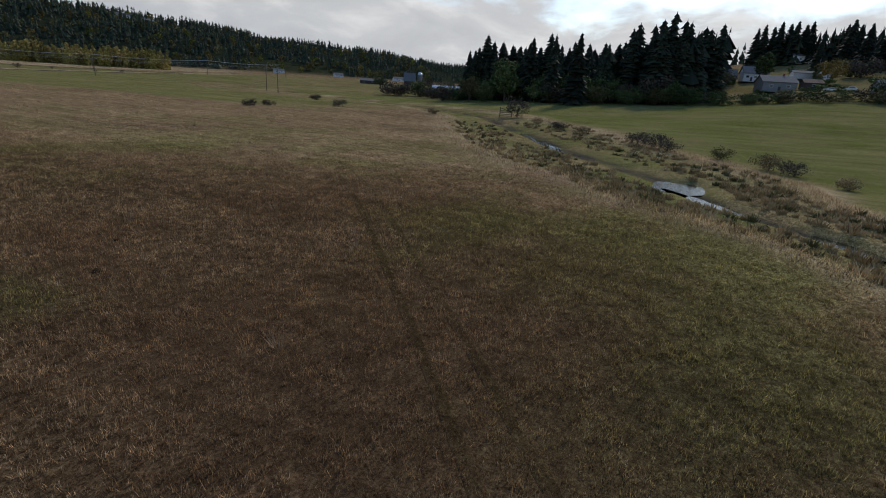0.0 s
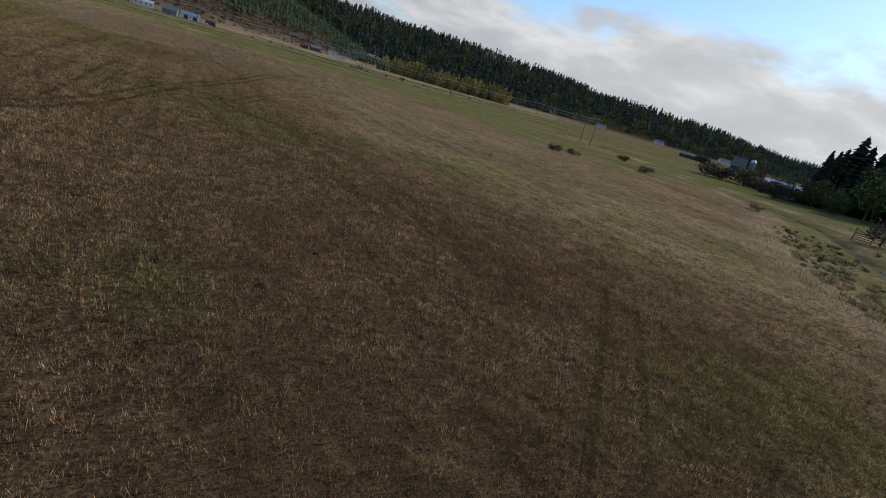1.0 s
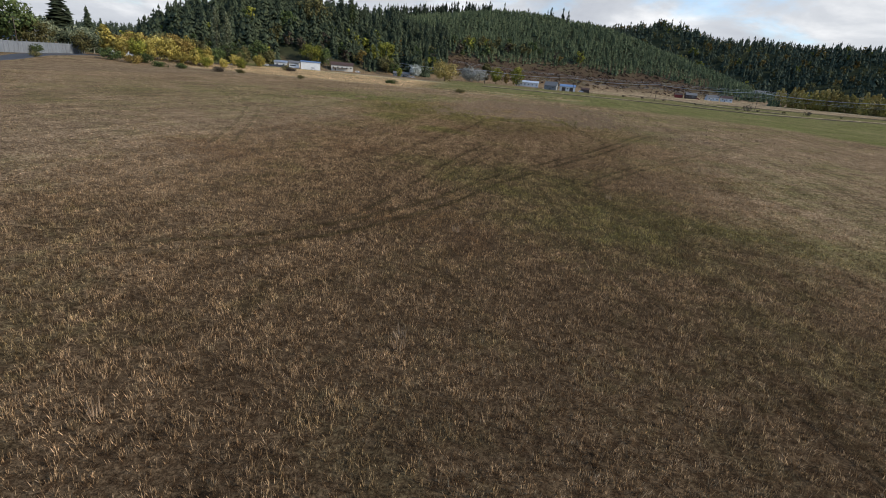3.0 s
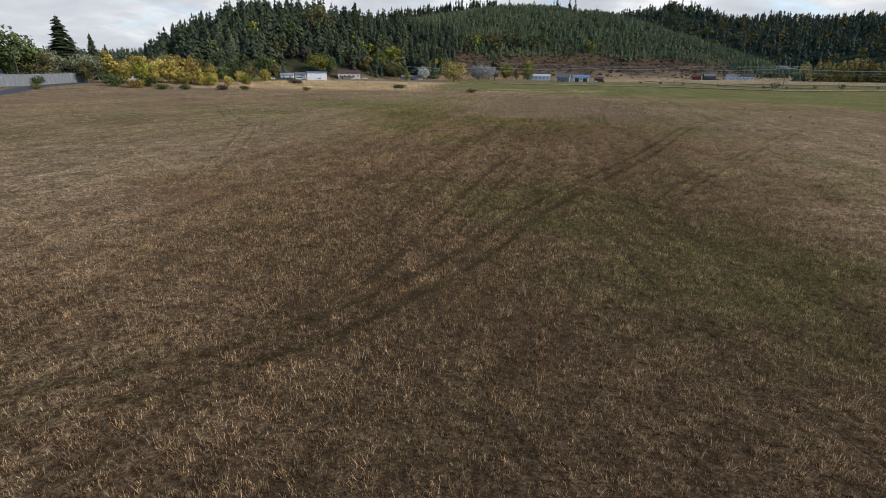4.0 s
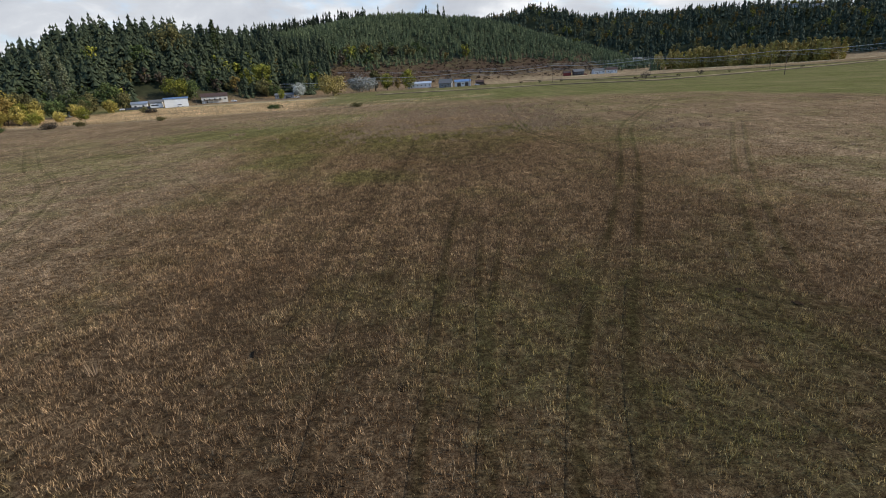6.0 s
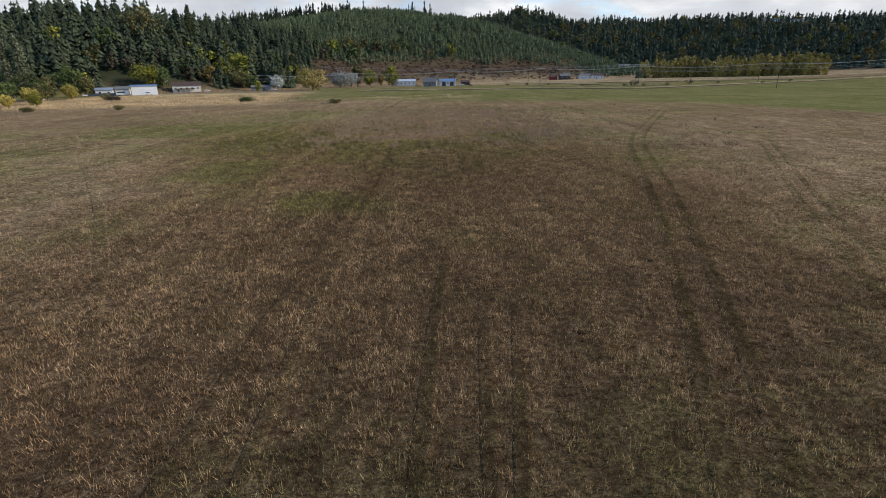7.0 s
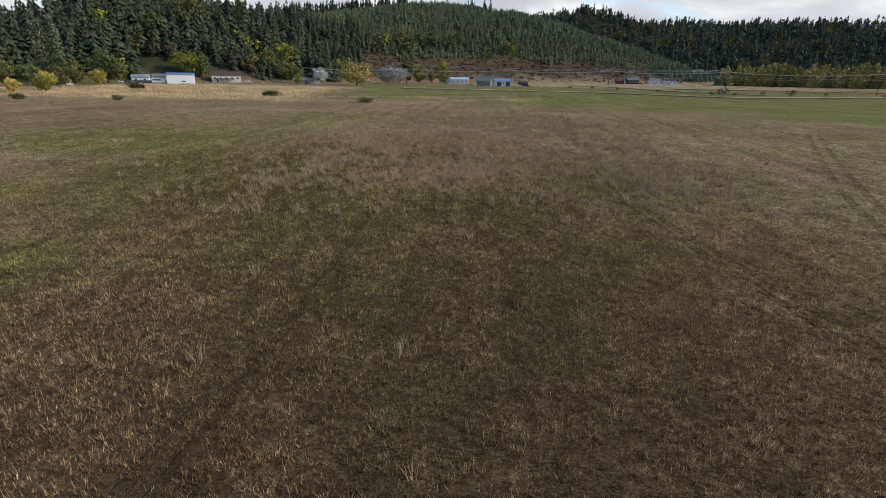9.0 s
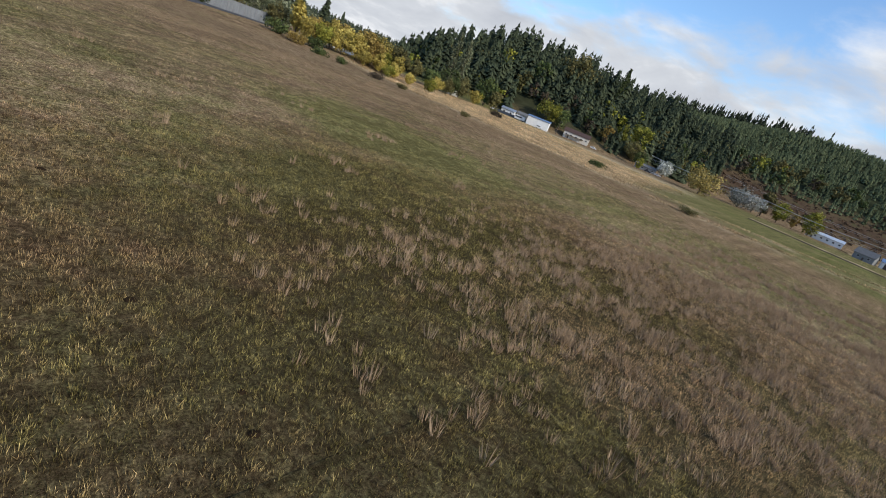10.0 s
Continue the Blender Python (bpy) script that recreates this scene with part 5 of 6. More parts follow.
def reeds():
    """Tussocks of rush and sedge beside the pools."""
    rng = np.random.RandomState(15)
    k = rng.uniform(0.2, 6.6, 1500)
    line = np.array([np.interp(k, range(len(STREAM)), STREAM[:, c]) for c in (0, 1)])
    wide = np.interp(k, range(len(STREAM)), MARSH)
    off = rng.uniform(-0.95, 0.95, len(k)) * wide
    cx, cy = line[0] + off * 0.7, line[1] - off * 0.7
    ok = np.abs(off) > wide * 0.24
    for px, py, a, b, turn in POOLS:
        ok &= np.hypot(cx - px, cy - py) > a
    cx, cy = cx[ok], cy[ok]
    per = 46
    n = len(cx) * per
    size = np.repeat(rng.uniform(0.45, 1.2, len(cx)), per)
    a, r = rng.uniform(0, 6.28, n), np.abs(rng.normal(0, 0.42, n)) * size
    x, y = np.repeat(cx, per) + np.cos(a) * r, np.repeat(cy, per) + np.sin(a) * r
    z = land(x, y) - 0.05
    h = rng.uniform(0.3, 0.85, n) * size * np.exp(-(r / size / 0.8) ** 2)
    w = rng.uniform(0.05, 0.12, n)
    b = a + rng.normal(0, 0.4, n)
    v = np.empty((n, 3, 3))
    t = rng.uniform(0, 6.28, n)
    v[:, 0] = np.stack([x - np.cos(t) * w, y - np.sin(t) * w, z], 1)
    v[:, 1] = np.stack([x + np.cos(t) * w, y + np.sin(t) * w, z], 1)
    v[:, 2] = np.stack([x + np.cos(b) * 0.5 * h, y + np.sin(b) * 0.5 * h, z + h], 1)
    shade = np.repeat(np.clip(rng.normal(0.6, 0.22, len(cx)), 0, 1), per)
    half = np.repeat(rng.rand(len(cx)) < 0.8, per)
    for name, mat, sel, label in (("sedge_tussocks", "reed", half, "tawny sedge tussocks in the wet strip"), ("rush_tussocks", "olive", ~half, "dull green rush tussocks in the wet strip")):
        vv = v[sel].reshape(-1, 3)
        me = mesh_of(name, vv, np.arange(len(vv)).reshape(-1, 3), MAT[mat], np.repeat(shade[sel], 3))
        tagged(new(name, me), label, "reeds", kind="stuff")


water()
reeds()


def gate(x, y, turn):
    """Rough timber stock gate with a slanting brace."""
    ob = thing("stock_gate", x, y, ground_z(x, y), turn, "weathered grey timber stock gate beside the stream", "gate")
    for u in (-1.9, 1.9):
        bm = bmesh.new()
        tube(bm, (u, 0, -0.4), (u + 0.05, 0, 3.2 if u < 0 else 2.3), 0.14, 0.12, 8)
        part("post", bm, MAT["pole"], ob)
    for z in (0.5, 1.0, 1.5, 2.0):
        bm = bmesh.new()
        box(bm, -1.9, 1.9, -0.05, 0.05, z - 0.09, z + 0.09, 0.02)
        part("rail", bm, MAT["pole"], ob)
    bm = bmesh.new()
    tube(bm, (-1.9, 0.12, 3.0), (1.9, 0.12, 1.7), 0.08, 0.08, 6)
    part("brace", bm, MAT["pole"], ob)


gate(153.5, 60.2, -60)


# ---- buildings ----
def window(parent, x, z, w, h, y, face=-1):
    bm = bmesh.new()
    t = 0.09
    for x0, x1, z0, z1 in ((x - w / 2, x + w / 2, z - h / 2, z - h / 2 + t), (x - w / 2, x + w / 2, z + h / 2 - t, z + h / 2), (x - w / 2, x - w / 2 + t, z - h / 2 + t, z + h / 2 - t), (x + w / 2 - t, x + w / 2, z - h / 2 + t, z + h / 2 - t)):
        box(bm, x0, x1, y + face * 0.07, y, z0, z1)
    ob = part("window", bm, MAT["white"], parent, "white window frame")
    bm = bmesh.new()
    box(bm, x - w / 2 + t, x + w / 2 - t, y + face * 0.03, y - face * 0.0, z - h / 2 + t, z + h / 2 - t)
    part("pane", bm, MAT["glass"], ob)


def house(x, y, turn, w, d, wall, rise, wall_mat, roof_mat, label, name="house", windows=3, door=True, porch=False, sink=0.3, chimney=False, big_door=0, category="house"):
    """Gabled building, ridge along its width, front to -y."""
    ob = thing(name, x, y, ground_z(x, y), turn, label, category)
    bm = bmesh.new()
    prof = [(-d / 2, -sink), (d / 2, -sink), (d / 2, wall), (0, wall + rise), (-d / 2, wall)]
    ends = [[bm.verts.new((s * w / 2, a, b)) for a, b in prof] for s in (-1, 1)]
    bm.faces.new(ends[0])
    bm.faces.new(ends[1][::-1])
    for k in range(5):
        bm.faces.new((ends[0][k], ends[1][k], ends[1][(k + 1) % 5], ends[0][(k + 1) % 5]))
    bmesh.ops.recalc_face_normals(bm, faces=bm.faces)
    part("wall", bm, MAT[wall_mat], ob)
    bm = bmesh.new()
    over, thick = 0.55, 0.18
    for s in (-1, 1):
        k = rise / (d / 2)
        pts = [(0, wall + rise + 0.02), (s * (d / 2 + over), wall - k * over + 0.02), (s * (d / 2 + over), wall - k * over + thick), (0, wall + rise + thick + 0.02)]
        e = [[bm.verts.new((q * (w / 2 + over), a, b)) for a, b in pts] for q in (-1, 1)]
        bm.faces.new(e[0])
        bm.faces.new(e[1][::-1])
        for j in range(4):
            bm.faces.new((e[0][j], e[1][j], e[1][(j + 1) % 4], e[0][(j + 1) % 4]))
    bmesh.ops.recalc_face_normals(bm, faces=bm.faces)
    part("roof", bm, MAT[roof_mat], ob)
    for k in range(windows):
        u = -w / 2 + w * (k + 0.5) / windows
        window(ob, u, wall * 0.55, min(1.6, w / windows * 0.5), min(1.3, wall * 0.4), -d / 2)
    if door:
        bm = bmesh.new()
        box(bm, -w / 2 + w / max(1, windows) - 0.5, -w / 2 + w / max(1, windows) + 0.5, -d / 2 - 0.06, -d / 2 + 0.02, 0.0, min(2.1, wall - 0.2), 0.01)
        part("door", bm, MAT["dark_wood"], ob)
    for k in range(big_door):
        bm = bmesh.new()
        u = -w / 2 + w * (k + 0.5) / big_door
        box(bm, u - min(1.8, w / big_door * 0.38), u + min(1.8, w / big_door * 0.38), -d / 2 - 0.07, -d / 2 + 0.02, 0.0, wall * 0.8, 0.01)
        part("garage_door", bm, MAT["dark_wood"], ob)
    if porch:
        bm = bmesh.new()
        box(bm, -w * 0.42, w * 0.30, -d / 2 - 2.6, -d / 2 - 0.02, wall * 0.50, wall * 0.50 + 0.18)
        part("deck", bm, MAT["dark_wood"], ob)
        for k in range(5):
            bm = bmesh.new()
            u = -w * 0.42 + w * 0.72 * k / 4
            box(bm, u - 0.09, u + 0.09, -d / 2 - 2.55, -d / 2 - 2.37, -sink, wall * 0.5 + 1.1)
            part("porch_post", bm, MAT["white"], ob)
        bm = bmesh.new()
        box(bm, -w * 0.42, w * 0.30, -d / 2 - 2.56, -d / 2 - 2.50, wall * 0.5 + 0.95, wall * 0.5 + 1.05)
        part("railing", bm, MAT["white"], ob)
    if chimney:
        bm = bmesh.new()
        box(bm, w * 0.2 - 0.35, w * 0.2 + 0.35, -0.35, 0.35, wall, wall + rise + 1.0, 0.02)
        part("chimney", bm, MAT["red"], ob)
    return ob


def vehicle(x, y, turn, length, height, paint, label, name="car", box_body=False, category="car"):
    ob = thing(name, x, y, ground_z(x, y), turn, label, category)
    w = 2.4 if box_body else 1.8
    bm = bmesh.new()
    if box_body:
        box(bm, -length / 2, length / 2, -w / 2, w / 2, 0.5, height, 0.15)
    else:
        prof = [(-0.5, 0.35), (0.5, 0.35), (0.5, 0.75), (0.46, 0.85), (0.22, 0.95), (0.10, 1.42), (-0.30, 1.45), (-0.42, 1.0), (-0.5, 0.92)]
        ends = [[bm.verts.new((a * length, s * w / 2, b * height / 1.45)) for a, b in prof] for s in (-1, 1)]
        bm.faces.new(ends[0])
        bm.faces.new(ends[1][::-1])
        for k in range(len(prof)):
            bm.faces.new((ends[0][k], ends[1][k], ends[1][(k + 1) % len(prof)], ends[0][(k + 1) % len(prof)]))
        bmesh.ops.recalc_face_normals(bm, faces=bm.faces)
    part("body", bm, MAT[paint], ob)
    for s in (-1, 1):
        bm = bmesh.new()
        if box_body:
            box(bm, -length * 0.42, length * 0.2, s * w / 2 - 0.01, s * w / 2 + 0.02, height * 0.55, height * 0.8)
        else:
            box(bm, -length * 0.30, length * 0.10, s * w / 2 - 0.01, s * w / 2 + 0.015, height * 0.68, height * 0.92)
        part("side_window", bm, MAT["glass"], ob)
        for u in (-0.32, 0.32):
            bm = bmesh.new()
            tube(bm, (u * length, s * (w / 2 - 0.2), 0.34), (u * length, s * (w / 2 + 0.02), 0.34), 0.34, 0.34, 14)
            part("wheel", bm, MAT["tyre"], ob)
    return ob


def buildings():
    # by the dry meadow, at the foot of the near hill
    house(-221, 469, 28, 17, 11, 6.4, 0.8, "white", "blue_roof", "large plain white metal shop with a blue roof edge", "workshop", 0, False, category="shop building")
    house(-208, 509, 26, 21, 10, 5.2, 2.6, "cream", "brown_roof", "two-storey cream ranch house with brown roof and raised deck", windows=5, porch=True)
    house(-249, 466, 24, 11, 8, 4.2, 1.4, "white", "tin", "small white shed with pale metal roof", "shed", 2, True, category="shed")
    house(-240, 474, 24, 9, 8, 4.6, 1.6, "cream", "grey_roof", "open cream carport beside the white shop", "garage", 0, False, big_door=2, category="garage")
    vehicle(-233, 461, 20, 8.5, 3.6, "car_white", "white motorhome parked beside the carport", "motorhome", True, "motorhome")
    vehicle(-214.5, 462, 28, 4.5, 2.6, "car_white", "small white box trailer at the shop corner", "trailer", True, "trailer")
    vehicle(-258, 458, 30, 5.0, 1.6, "car_white", "white car parked at the sheds")
    vehicle(-196, 520, 10, 5.0, 1.9, "car_white", "white car parked behind the ranch house")
    house(-254, 402, 40, 10, 8, 4.5, 3.0, "white", "brown_roof", "small white gabled cottage among trees", windows=2)
    house(-295, 336, 50, 13, 10, 4.5, 3.0, "white", "grey_roof", "white gabled house behind yellow trees", windows=3)
    house(-272, 239, 60, 14, 10, 5.0, 1.8, "white", "blue_roof", "low white building with a blue roof", windows=2)
    house(-152, 527, 15, 16, 8, 3.2, 1.4, "grey", "grey_roof", "long low grey house by the road", windows=4)
    vehicle(-140, 524, 10, 4.8, 1.5, "car_white", "white car parked by the low house")
    vehicle(-146, 518, 10, 4.8, 1.5, "car_dark", "dark car parked by the low house")
    # mid farm
    house(-36, 640, 2, 26, 10, 4.6, 1.8, "white", "pale_roof", "long white farmhouse with pale blue metal roof", windows=6)
    house(-6, 566, -12, 12, 9, 4.2, 3.4, "grey", "grey_roof", "grey gabled farm building with steep roof", windows=2)
    house(10, 572, 3, 15, 9, 4.4, 1.8, "white", "blue_roof", "white barn with bright blue metal roof", "shed", 1, False, big_door=2, category="shed")
    vehicle(24, 568, 0, 4.8, 1.7, "car_white", "white pickup parked at the farm")
    house(28, 590, 0, 8, 6, 3, 1.5, "dark_wood", "brown_roof", "small dark wooden shed behind the barn", "shed", 0, True, category="shed")
    # far cluster
    house(152, 756, 0, 9, 8, 3.6, 2.0, "red", "brown_roof", "small red shed far across the valley", "shed", 0, category="shed")
    house(166, 752, 0, 13, 10, 4.5, 2.8, "dark_wood", "grey_roof", "dark farmhouse with pale roof far across the valley", windows=4)
    house(190, 745, 5, 14, 9, 4.2, 2.4, "white", "grey_roof", "small white house far across the valley", windows=3)
    house(206, 742, -8, 13, 9, 4.4, 2.6, "white", "brown_roof", "small white gabled house far across the valley", windows=3)
    vehicle(172, 738, 0, 5, 1.8, "red", "red pickup beside the far farmhouse")
    house(286, 880, 0, 13, 9, 4.0, 2.6, "white", "grey_roof", "small pale house before the woods", windows=2)
    house(300, 886, 20, 10, 8, 3.5, 2.2, "cream", "grey_roof", "small cream shed before the woods", "shed", 1, category="shed")
    # on the ridge
    house(700, 1200, -30, 34, 14, 7, 4, "white", "grey_roof", "large white house on the wooded ridge", windows=6)
    house(745, 1180, -30, 30, 12, 5, 3, "white", "grey_roof", "white outbuilding on the wooded ridge", "barn", 4, category="barn")
    # valley to the north-east
    house(418, 268, -55, 10, 12, 5, 7, "dark_wood", "grey_roof", "tall dark barn with a steep grey roof", "barn", 0, True, big_door=1, category="barn")
    house(398, 296, -60, 22, 10, 2.8, 1.6, "dark_wood", "grey_roof", "long low dark farm shed with grey roof", "shed", 3, category="shed")
    house(367, 197, -65, 26, 10, 3.2, 2.0, "tin", "tin", "low silvery metal greenhouse shed", "greenhouse", 0, False, category="greenhouse")
    for x, y, w in ((610, 640, 16), (660, 560, 14), (700, 470, 18)):
        house(x, y, -35, w, 9, 3.5, 2.5, "white", "grey_roof", "small pale farm building far down the valley", "farm_building", 2, category="farm building")
    silo = thing("silo", 427, 262, ground_z(427, 262), 0, "grey concrete silo with a domed cap", "silo")
    bm = bmesh.new()
    tube(bm, (0, 0, -0.5), (0, 0, 11), 2.2, 2.2, 20)
    part("shaft", bm, MAT["grey"], silo)
    bm = bmesh.new()
    bmesh.ops.create_uvsphere(bm, u_segments=20, v_segments=10, radius=2.25, matrix=Matrix.Translation((0, 0, 11)))
    part("dome", bm, MAT["tin"], silo)
    # eastern slope
    house(299, -19, -80, 14, 18, 4.2, 3.0, "grey", "grey_roof", "grey gabled house with shingle roof behind hedge", windows=2, chimney=True)
    house(303, -34, -80, 8, 8, 2.6, 1.6, "dark_wood", "brown_roof", "small brown shed beside the grey house", "shed", 1, category="shed")
    house(352, 5, -80, 12, 14, 4.0, 3.6, "grey", "grey_roof", "dim grey gabled house on the slope", windows=3)
    house(350, -10, -80, 12, 14, 4.2, 3.8, "white", "grey_roof", "pale gabled house on the slope", windows=3)
    house(348, -37, -80, 18, 8, 2.8, 1.2, "tin", "grey_roof", "long low shed on the slope", "shed", 0, category="shed")
    house(452, -40, -80, 15, 12, 5, 3.0, "white", "grey_roof", "large white house below the fir skyline", windows=5)
    house(274, -60, -80, 14, 10, 3.4, 2.0, "grey", "grey_roof", "low blue-grey house behind the thicket", windows=3)
    vehicle(288, -47, 80, 5.2, 1.9, "car_white", "white pickup parked on the lane")
    vehicle(290, -40, 80, 5.0, 1.6, "car_white", "white car parked on the lane")


buildings()


# ---- western road and fence ----
def road():
    line = [(-170, 120), (-190, 160), (-207, 190), (-226, 222), (-241, 250), (-252, 285), (-262, 330)]
    bm = bmesh.new()
    prev = None
    for k in range(60):
        s = k / 59 * (len(line) - 1)
        i = min(int(s), len(line) - 2)
        a, b = Vector((*line[i], 0)), Vector((*line[i + 1], 0))
        p = a.lerp(b, s - i)
        n = (b - a).normalized().cross(Vector((0, 0, 1)))
        ring = [bm.verts.new((q.x, q.y, ground_z(q.x, q.y) + h)) for q, h in ((p - n * 3.4, -0.3), (p - n * 3.2, 0.25), (p, 0.30), (p + n * 3.2, 0.25), (p + n * 3.4, -0.3))]
        if prev:
            for j in range(4):
                bm.faces.new((prev[j], prev[j + 1], ring[j + 1], ring[j]))
        prev = ring
    me = bpy.data.meshes.new("road")
    bm.to_mesh(me)
    bm.free()
    me.materials.append(MAT["asphalt"])
    tagged(new("road", me), "narrow grey asphalt road along the pasture's western edge", "road", kind="structure")


def tall_fence():
    a, b = Vector((-200, 152, 0)), Vector((-258, 272, 0))
    run, turn = (b - a), math.degrees(math.atan2(b.y - a.y, b.x - a.x))
    fence = thing("fence", a.x, a.y, ground_z(a.x, a.y), turn, "tall grey corrugated metal fence along the road", "fence")
    count = 36
    step = run.length / count
    for k in range(count + 1):
        p = a + run * (k / count)
        z = ground_z(p.x, p.y) - ground_z(a.x, a.y)
        bm = bmesh.new()
        tube(bm, (k * step, 0, z - 0.5), (k * step, 0, z + 5.6), 0.09, 0.09, 8)
        part("post", bm, MAT["steel"], fence)
        if k < count:
            bm = bmesh.new()
            cols = 18
            low = []
            for c in range(cols + 1):
                u = k * step + 0.1 + (step - 0.2) * c / cols
                v = -0.06 if c % 2 else 0.06
                low.append((bm.verts.new((u, v, z + 0.1)), bm.verts.new((u, v, z + 4.9))))
            for c in range(cols):
                bm.faces.new((low[c][0], low[c + 1][0], low[c + 1][1], low[c][1]))
            bmesh.ops.solidify(bm, geom=bm.faces[:], thickness=0.02)
            part("panel", bm, MAT["fence"], fence)


road()
tall_fence()


# ---- poles and wires ----
def utility_pole(x, y, height, turn, label, lamp=False, arms=1):
    ob = thing("utility_pole", x, y, ground_z(x, y), turn, label, "utility pole", "utility poles")
    bm = bmesh.new()
    tube(bm, (0, 0, -0.8), (0, 0, height), 0.20, 0.13, 10)
    part("shaft", bm, MAT["pole"], ob)
    for k in range(arms):
        bm = bmesh.new()
        box(bm, -1.2, 1.2, -0.07, 0.07, height - 0.7 - k * 1.3, height - 0.55 - k * 1.3, 0.01)
        part("crossarm", bm, MAT["pole"], ob)
        for u in (-1.1, 0, 1.1):
            bm = bmesh.new()
            tube(bm, (u, 0, height - 0.55 - k * 1.3), (u, 0, height - 0.3 - k * 1.3), 0.05, 0.03, 8)
            part("insulator", bm, MAT["grey"], ob)
    if lamp:
        bm = bmesh.new()
        tube(bm, (0, 0, height - 1.5), (1.8, 0, height - 0.9), 0.05, 0.04, 6)
        part("lamp_arm", bm, MAT["steel"], ob)
        bm = bmesh.new()
        box(bm, 1.6, 2.3, -0.16, 0.16, height - 1.05, height - 0.85, 0.03)
        part("lamp_head", bm, MAT["white"], ob)
    return ob


def tarp_fence():
    a, b = Vector((-254, 454, 0)), Vector((-236, 461, 0))
    run, turn = (b - a), math.degrees(math.atan2(b.y - a.y, b.x - a.x))
    fence = thing("tarp_fence", a.x, a.y, ground_z(a.x, a.y), turn, "low fence hung with dark blue-grey tarpaulin", "fence")
    for k in range(7):
        u = run.length * k / 6
        bm = bmesh.new()
        tube(bm, (u, 0.06, -0.4), (u, 0.06, 2.1), 0.06, 0.05, 7)
        part("post", bm, MAT["pole"], fence)
        if k < 6:
            bm = bmesh.new()
            box(bm, u + 0.05, u + run.length / 6 - 0.05, -0.05, -0.01, 0.1, 1.9 + 0.1 * (k % 2), 0.015)
            part("tarpaulin", bm, MAT["tarp"], fence)


tarp_fence()


def wires(posts, drops, sag, radius, label):
    for drop, side in drops:
        cu = bpy.data.curves.new("power_line", "CURVE")
        cu.dimensions, cu.bevel_depth, cu.bevel_resolution = "3D", radius, 1
        pts = []
        for (x0, y0, h0), (x1, y1, h1) in zip(posts, posts[1:]):
            d = Vector((x1 - x0, y1 - y0, 0)).normalized().cross(Vector((0, 0, 1)))
            for k in range(12):
                s = k / 12
                z = (ground_z(x0, y0) + h0) * (1 - s) + (ground_z(x1, y1) + h1) * s - drop - 4 * sag * s * (1 - s)
                pts.append((x0 + (x1 - x0) * s + d.x * side, y0 + (y1 - y0) * s + d.y * side, z))
        sp = cu.splines.new("POLY")
        sp.points.add(len(pts) - 1)
        for p, q in zip(sp.points, pts):
            p.co = (*q, 1)
        cu.materials.append(MAT["wire"])
        tagged(new("power_line", cu), label, "power line", "power lines")


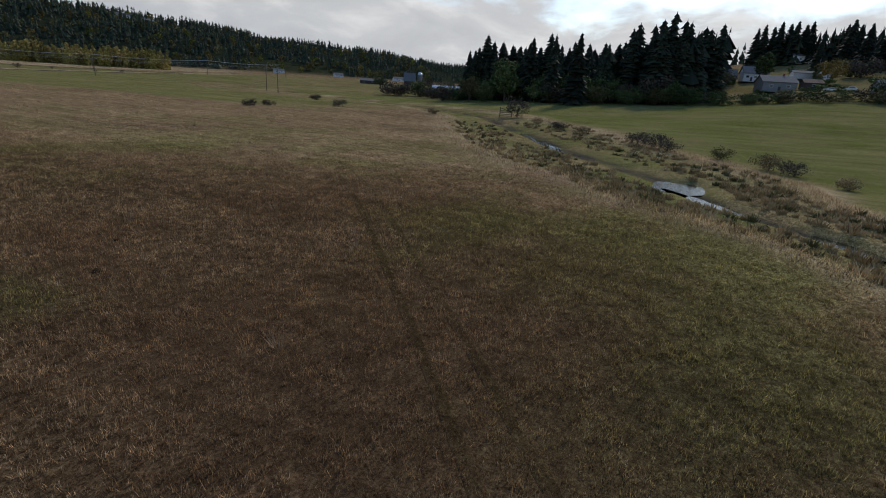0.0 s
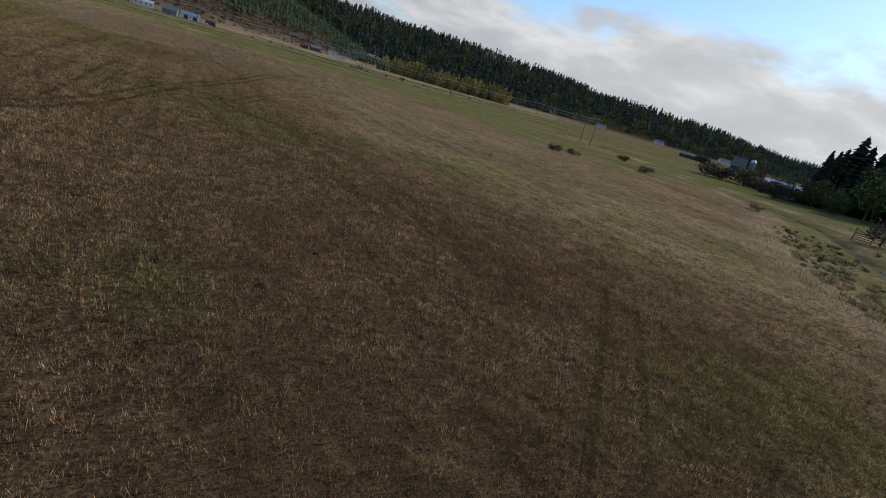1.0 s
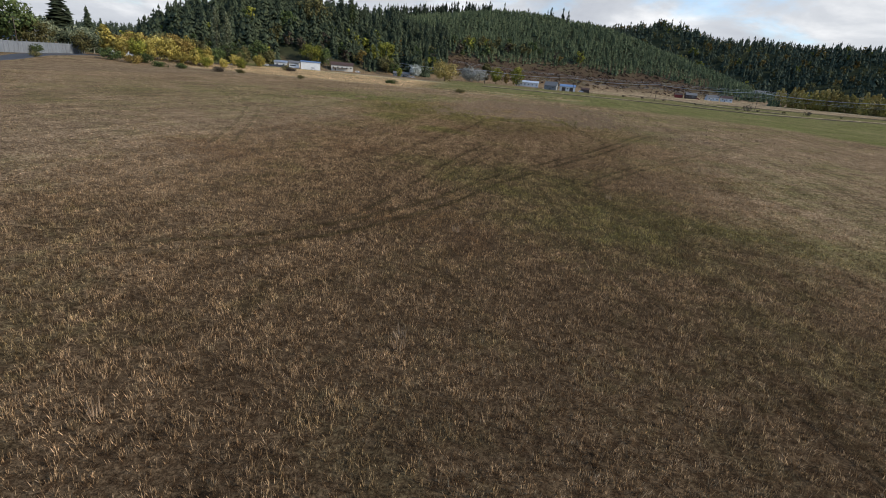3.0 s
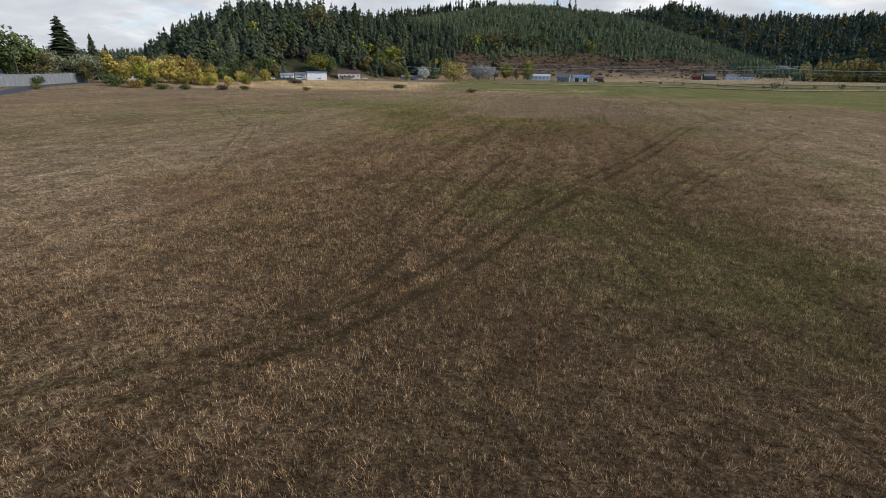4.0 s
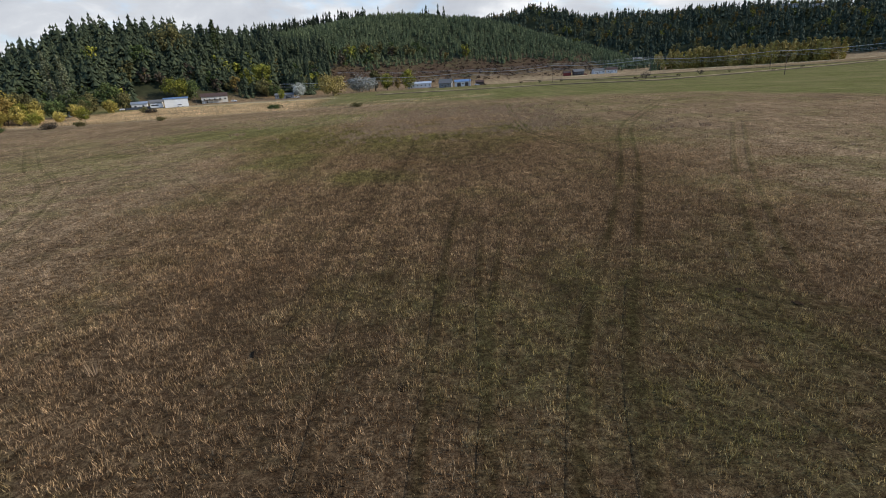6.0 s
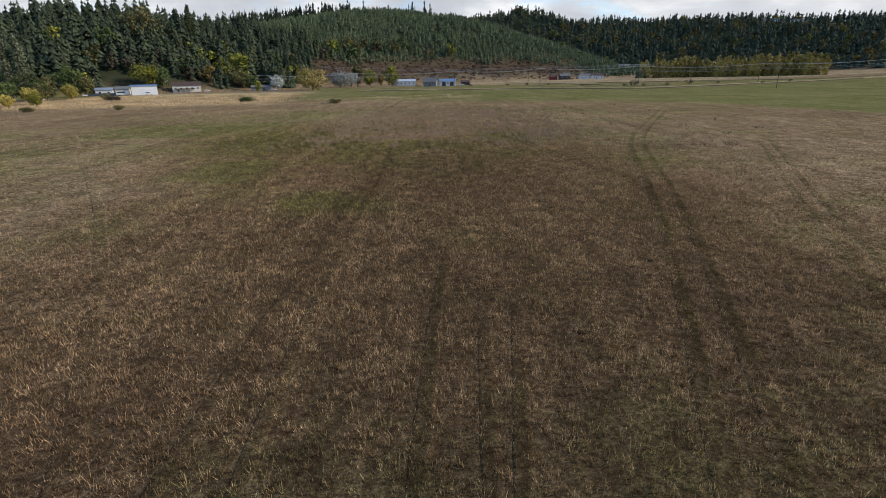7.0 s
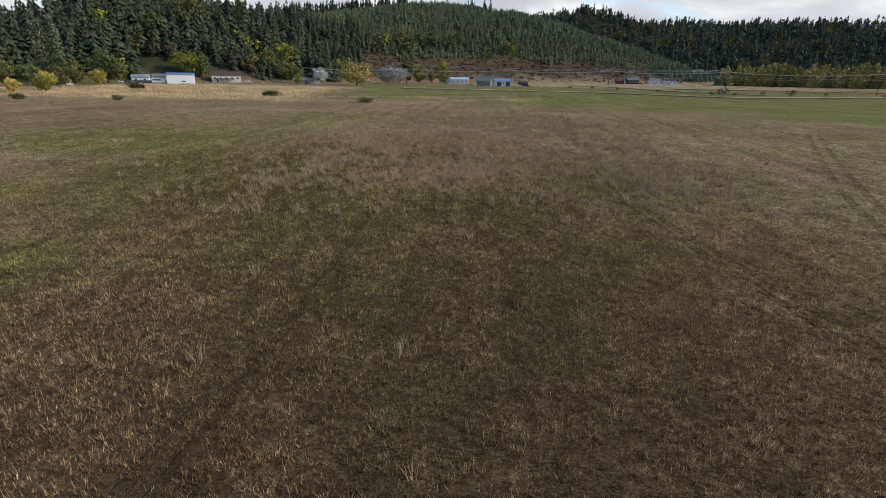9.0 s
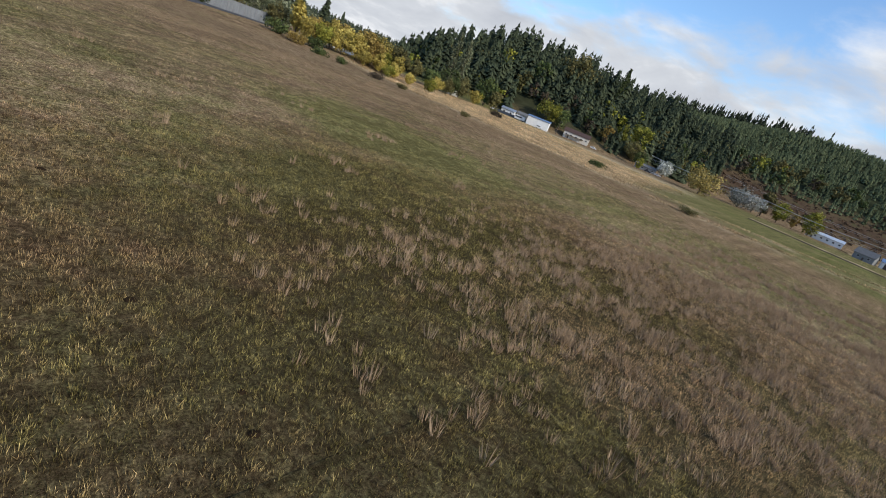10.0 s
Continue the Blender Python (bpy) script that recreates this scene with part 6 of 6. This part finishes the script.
def power():
    front = [(-165, 560, 12), (-70, 540, 12), (15, 520, 12), (84, 500, 12.5), (153, 469, 12.5), (236, 455, 12), (330, 440, 12), (420, 430, 12)]
    for x, y, h in front:
        utility_pole(x, y, h, 10, "brown wooden utility pole with crossarm beside the lane")
    wires(front, ((-0.8, 0.2),), 1.6, 0.11, "sagging pale power line between wooden poles")
    wires(front, ((1.6, 0.2), (2.6, 0.2)), 1.2, 0.035, "thin dark telephone line below the power line")
    back = [(-130, 660, 17), (-10, 680, 17), (110, 700, 17), (230, 720, 17), (350, 760, 17), (480, 800, 17)]
    for x, y, h in back:
        utility_pole(x, y, h, 5, "tall brown utility pole along the hill foot", arms=2)
    wires(back, ((0.3, -1.1), (0.3, 1.1), (1.6, 0.0)), 1.2, 0.045, "sagging power line along the hill foot")
    utility_pole(-238, 219, 15, 30, "dark wooden pole with street lamp beside the fence", lamp=True)
    utility_pole(200, 219, 13, 20, "brown utility pole in the valley meadow")
    utility_pole(190, 200, 13, 20, "brown utility pole in the valley meadow")
    utility_pole(183, 352, 11, 20, "brown utility pole in the green field")
    utility_pole(312, -36, 13, 0, "wooden pole with lamp beside the grey house", lamp=True)
    utility_pole(-213, 485, 11, 0, "wooden pole with lamp beside the white shop", lamp=True)


power()


# ---- small things in the pasture ----
def mound(x, y, size, height, mat, label, name, category, group):
    rng = np.random.RandomState(int(abs(x * 31 + y * 17)) % 9973)
    ob = thing(name, x, y, ground_z(x, y), rng.uniform(0, 360), label, category, group)
    bm = bmesh.new()
    bmesh.ops.create_icosphere(bm, subdivisions=3, radius=1.0)
    for v in bm.verts:
        k = 1 + 0.35 * noise.noise(v.co * 1.7 + Vector((x, y, 0))) + 0.12 * noise.noise(v.co * 6)
        v.co = Vector((v.co.x * size * k, v.co.y * size * 0.8 * k, max(-0.05, v.co.z * height * k)))
    part("mound", bm, MAT[mat], ob)


def droppings():
    for x, y, s in ((-29.6, 138.9, 0.22), (-10.6, 140.6, 0.18), (-7.4, 142.0, 0.16), (-17.8, 139.5, 0.24), (-12.3, 141, 0.14), (-3.2, 144, 0.2), (2.5, 116, 0.2), (-5.5, 119, 0.22), (6.8, 108.5, 0.24), (-8.5, 112, 0.2), (9.5, 96, 0.2), (-13.5, 96, 0.16),
                    (3.4, 88, 0.2), (-4.2, 71, 0.2), (5.6, 24, 0.2), (12.6, 26, 0.18), (2, 31, 0.2), (14.5, 33, 0.18), (-16, 131, 0.2), (-20, 133, 0.16)):
        mound(x, y, s, 0.06, "dung", "dried dark brown cow pat on the grass", "cow_pat", "cow pat", "cow pats")
    for x, y, s, h in ((9.5, 22.1, 0.24, 0.16), (-10.3, 73.9, 0.36, 0.13), (10.8, 77.6, 0.32, 0.08), (-3.8, 105.5, 0.36, 0.08), (12.3, 76, 0.26, 0.07)):
        mound(x, y, s, h, "soil", "small heap of dark turned soil in the grass", "soil_heap", "molehill", "soil heaps")


droppings()
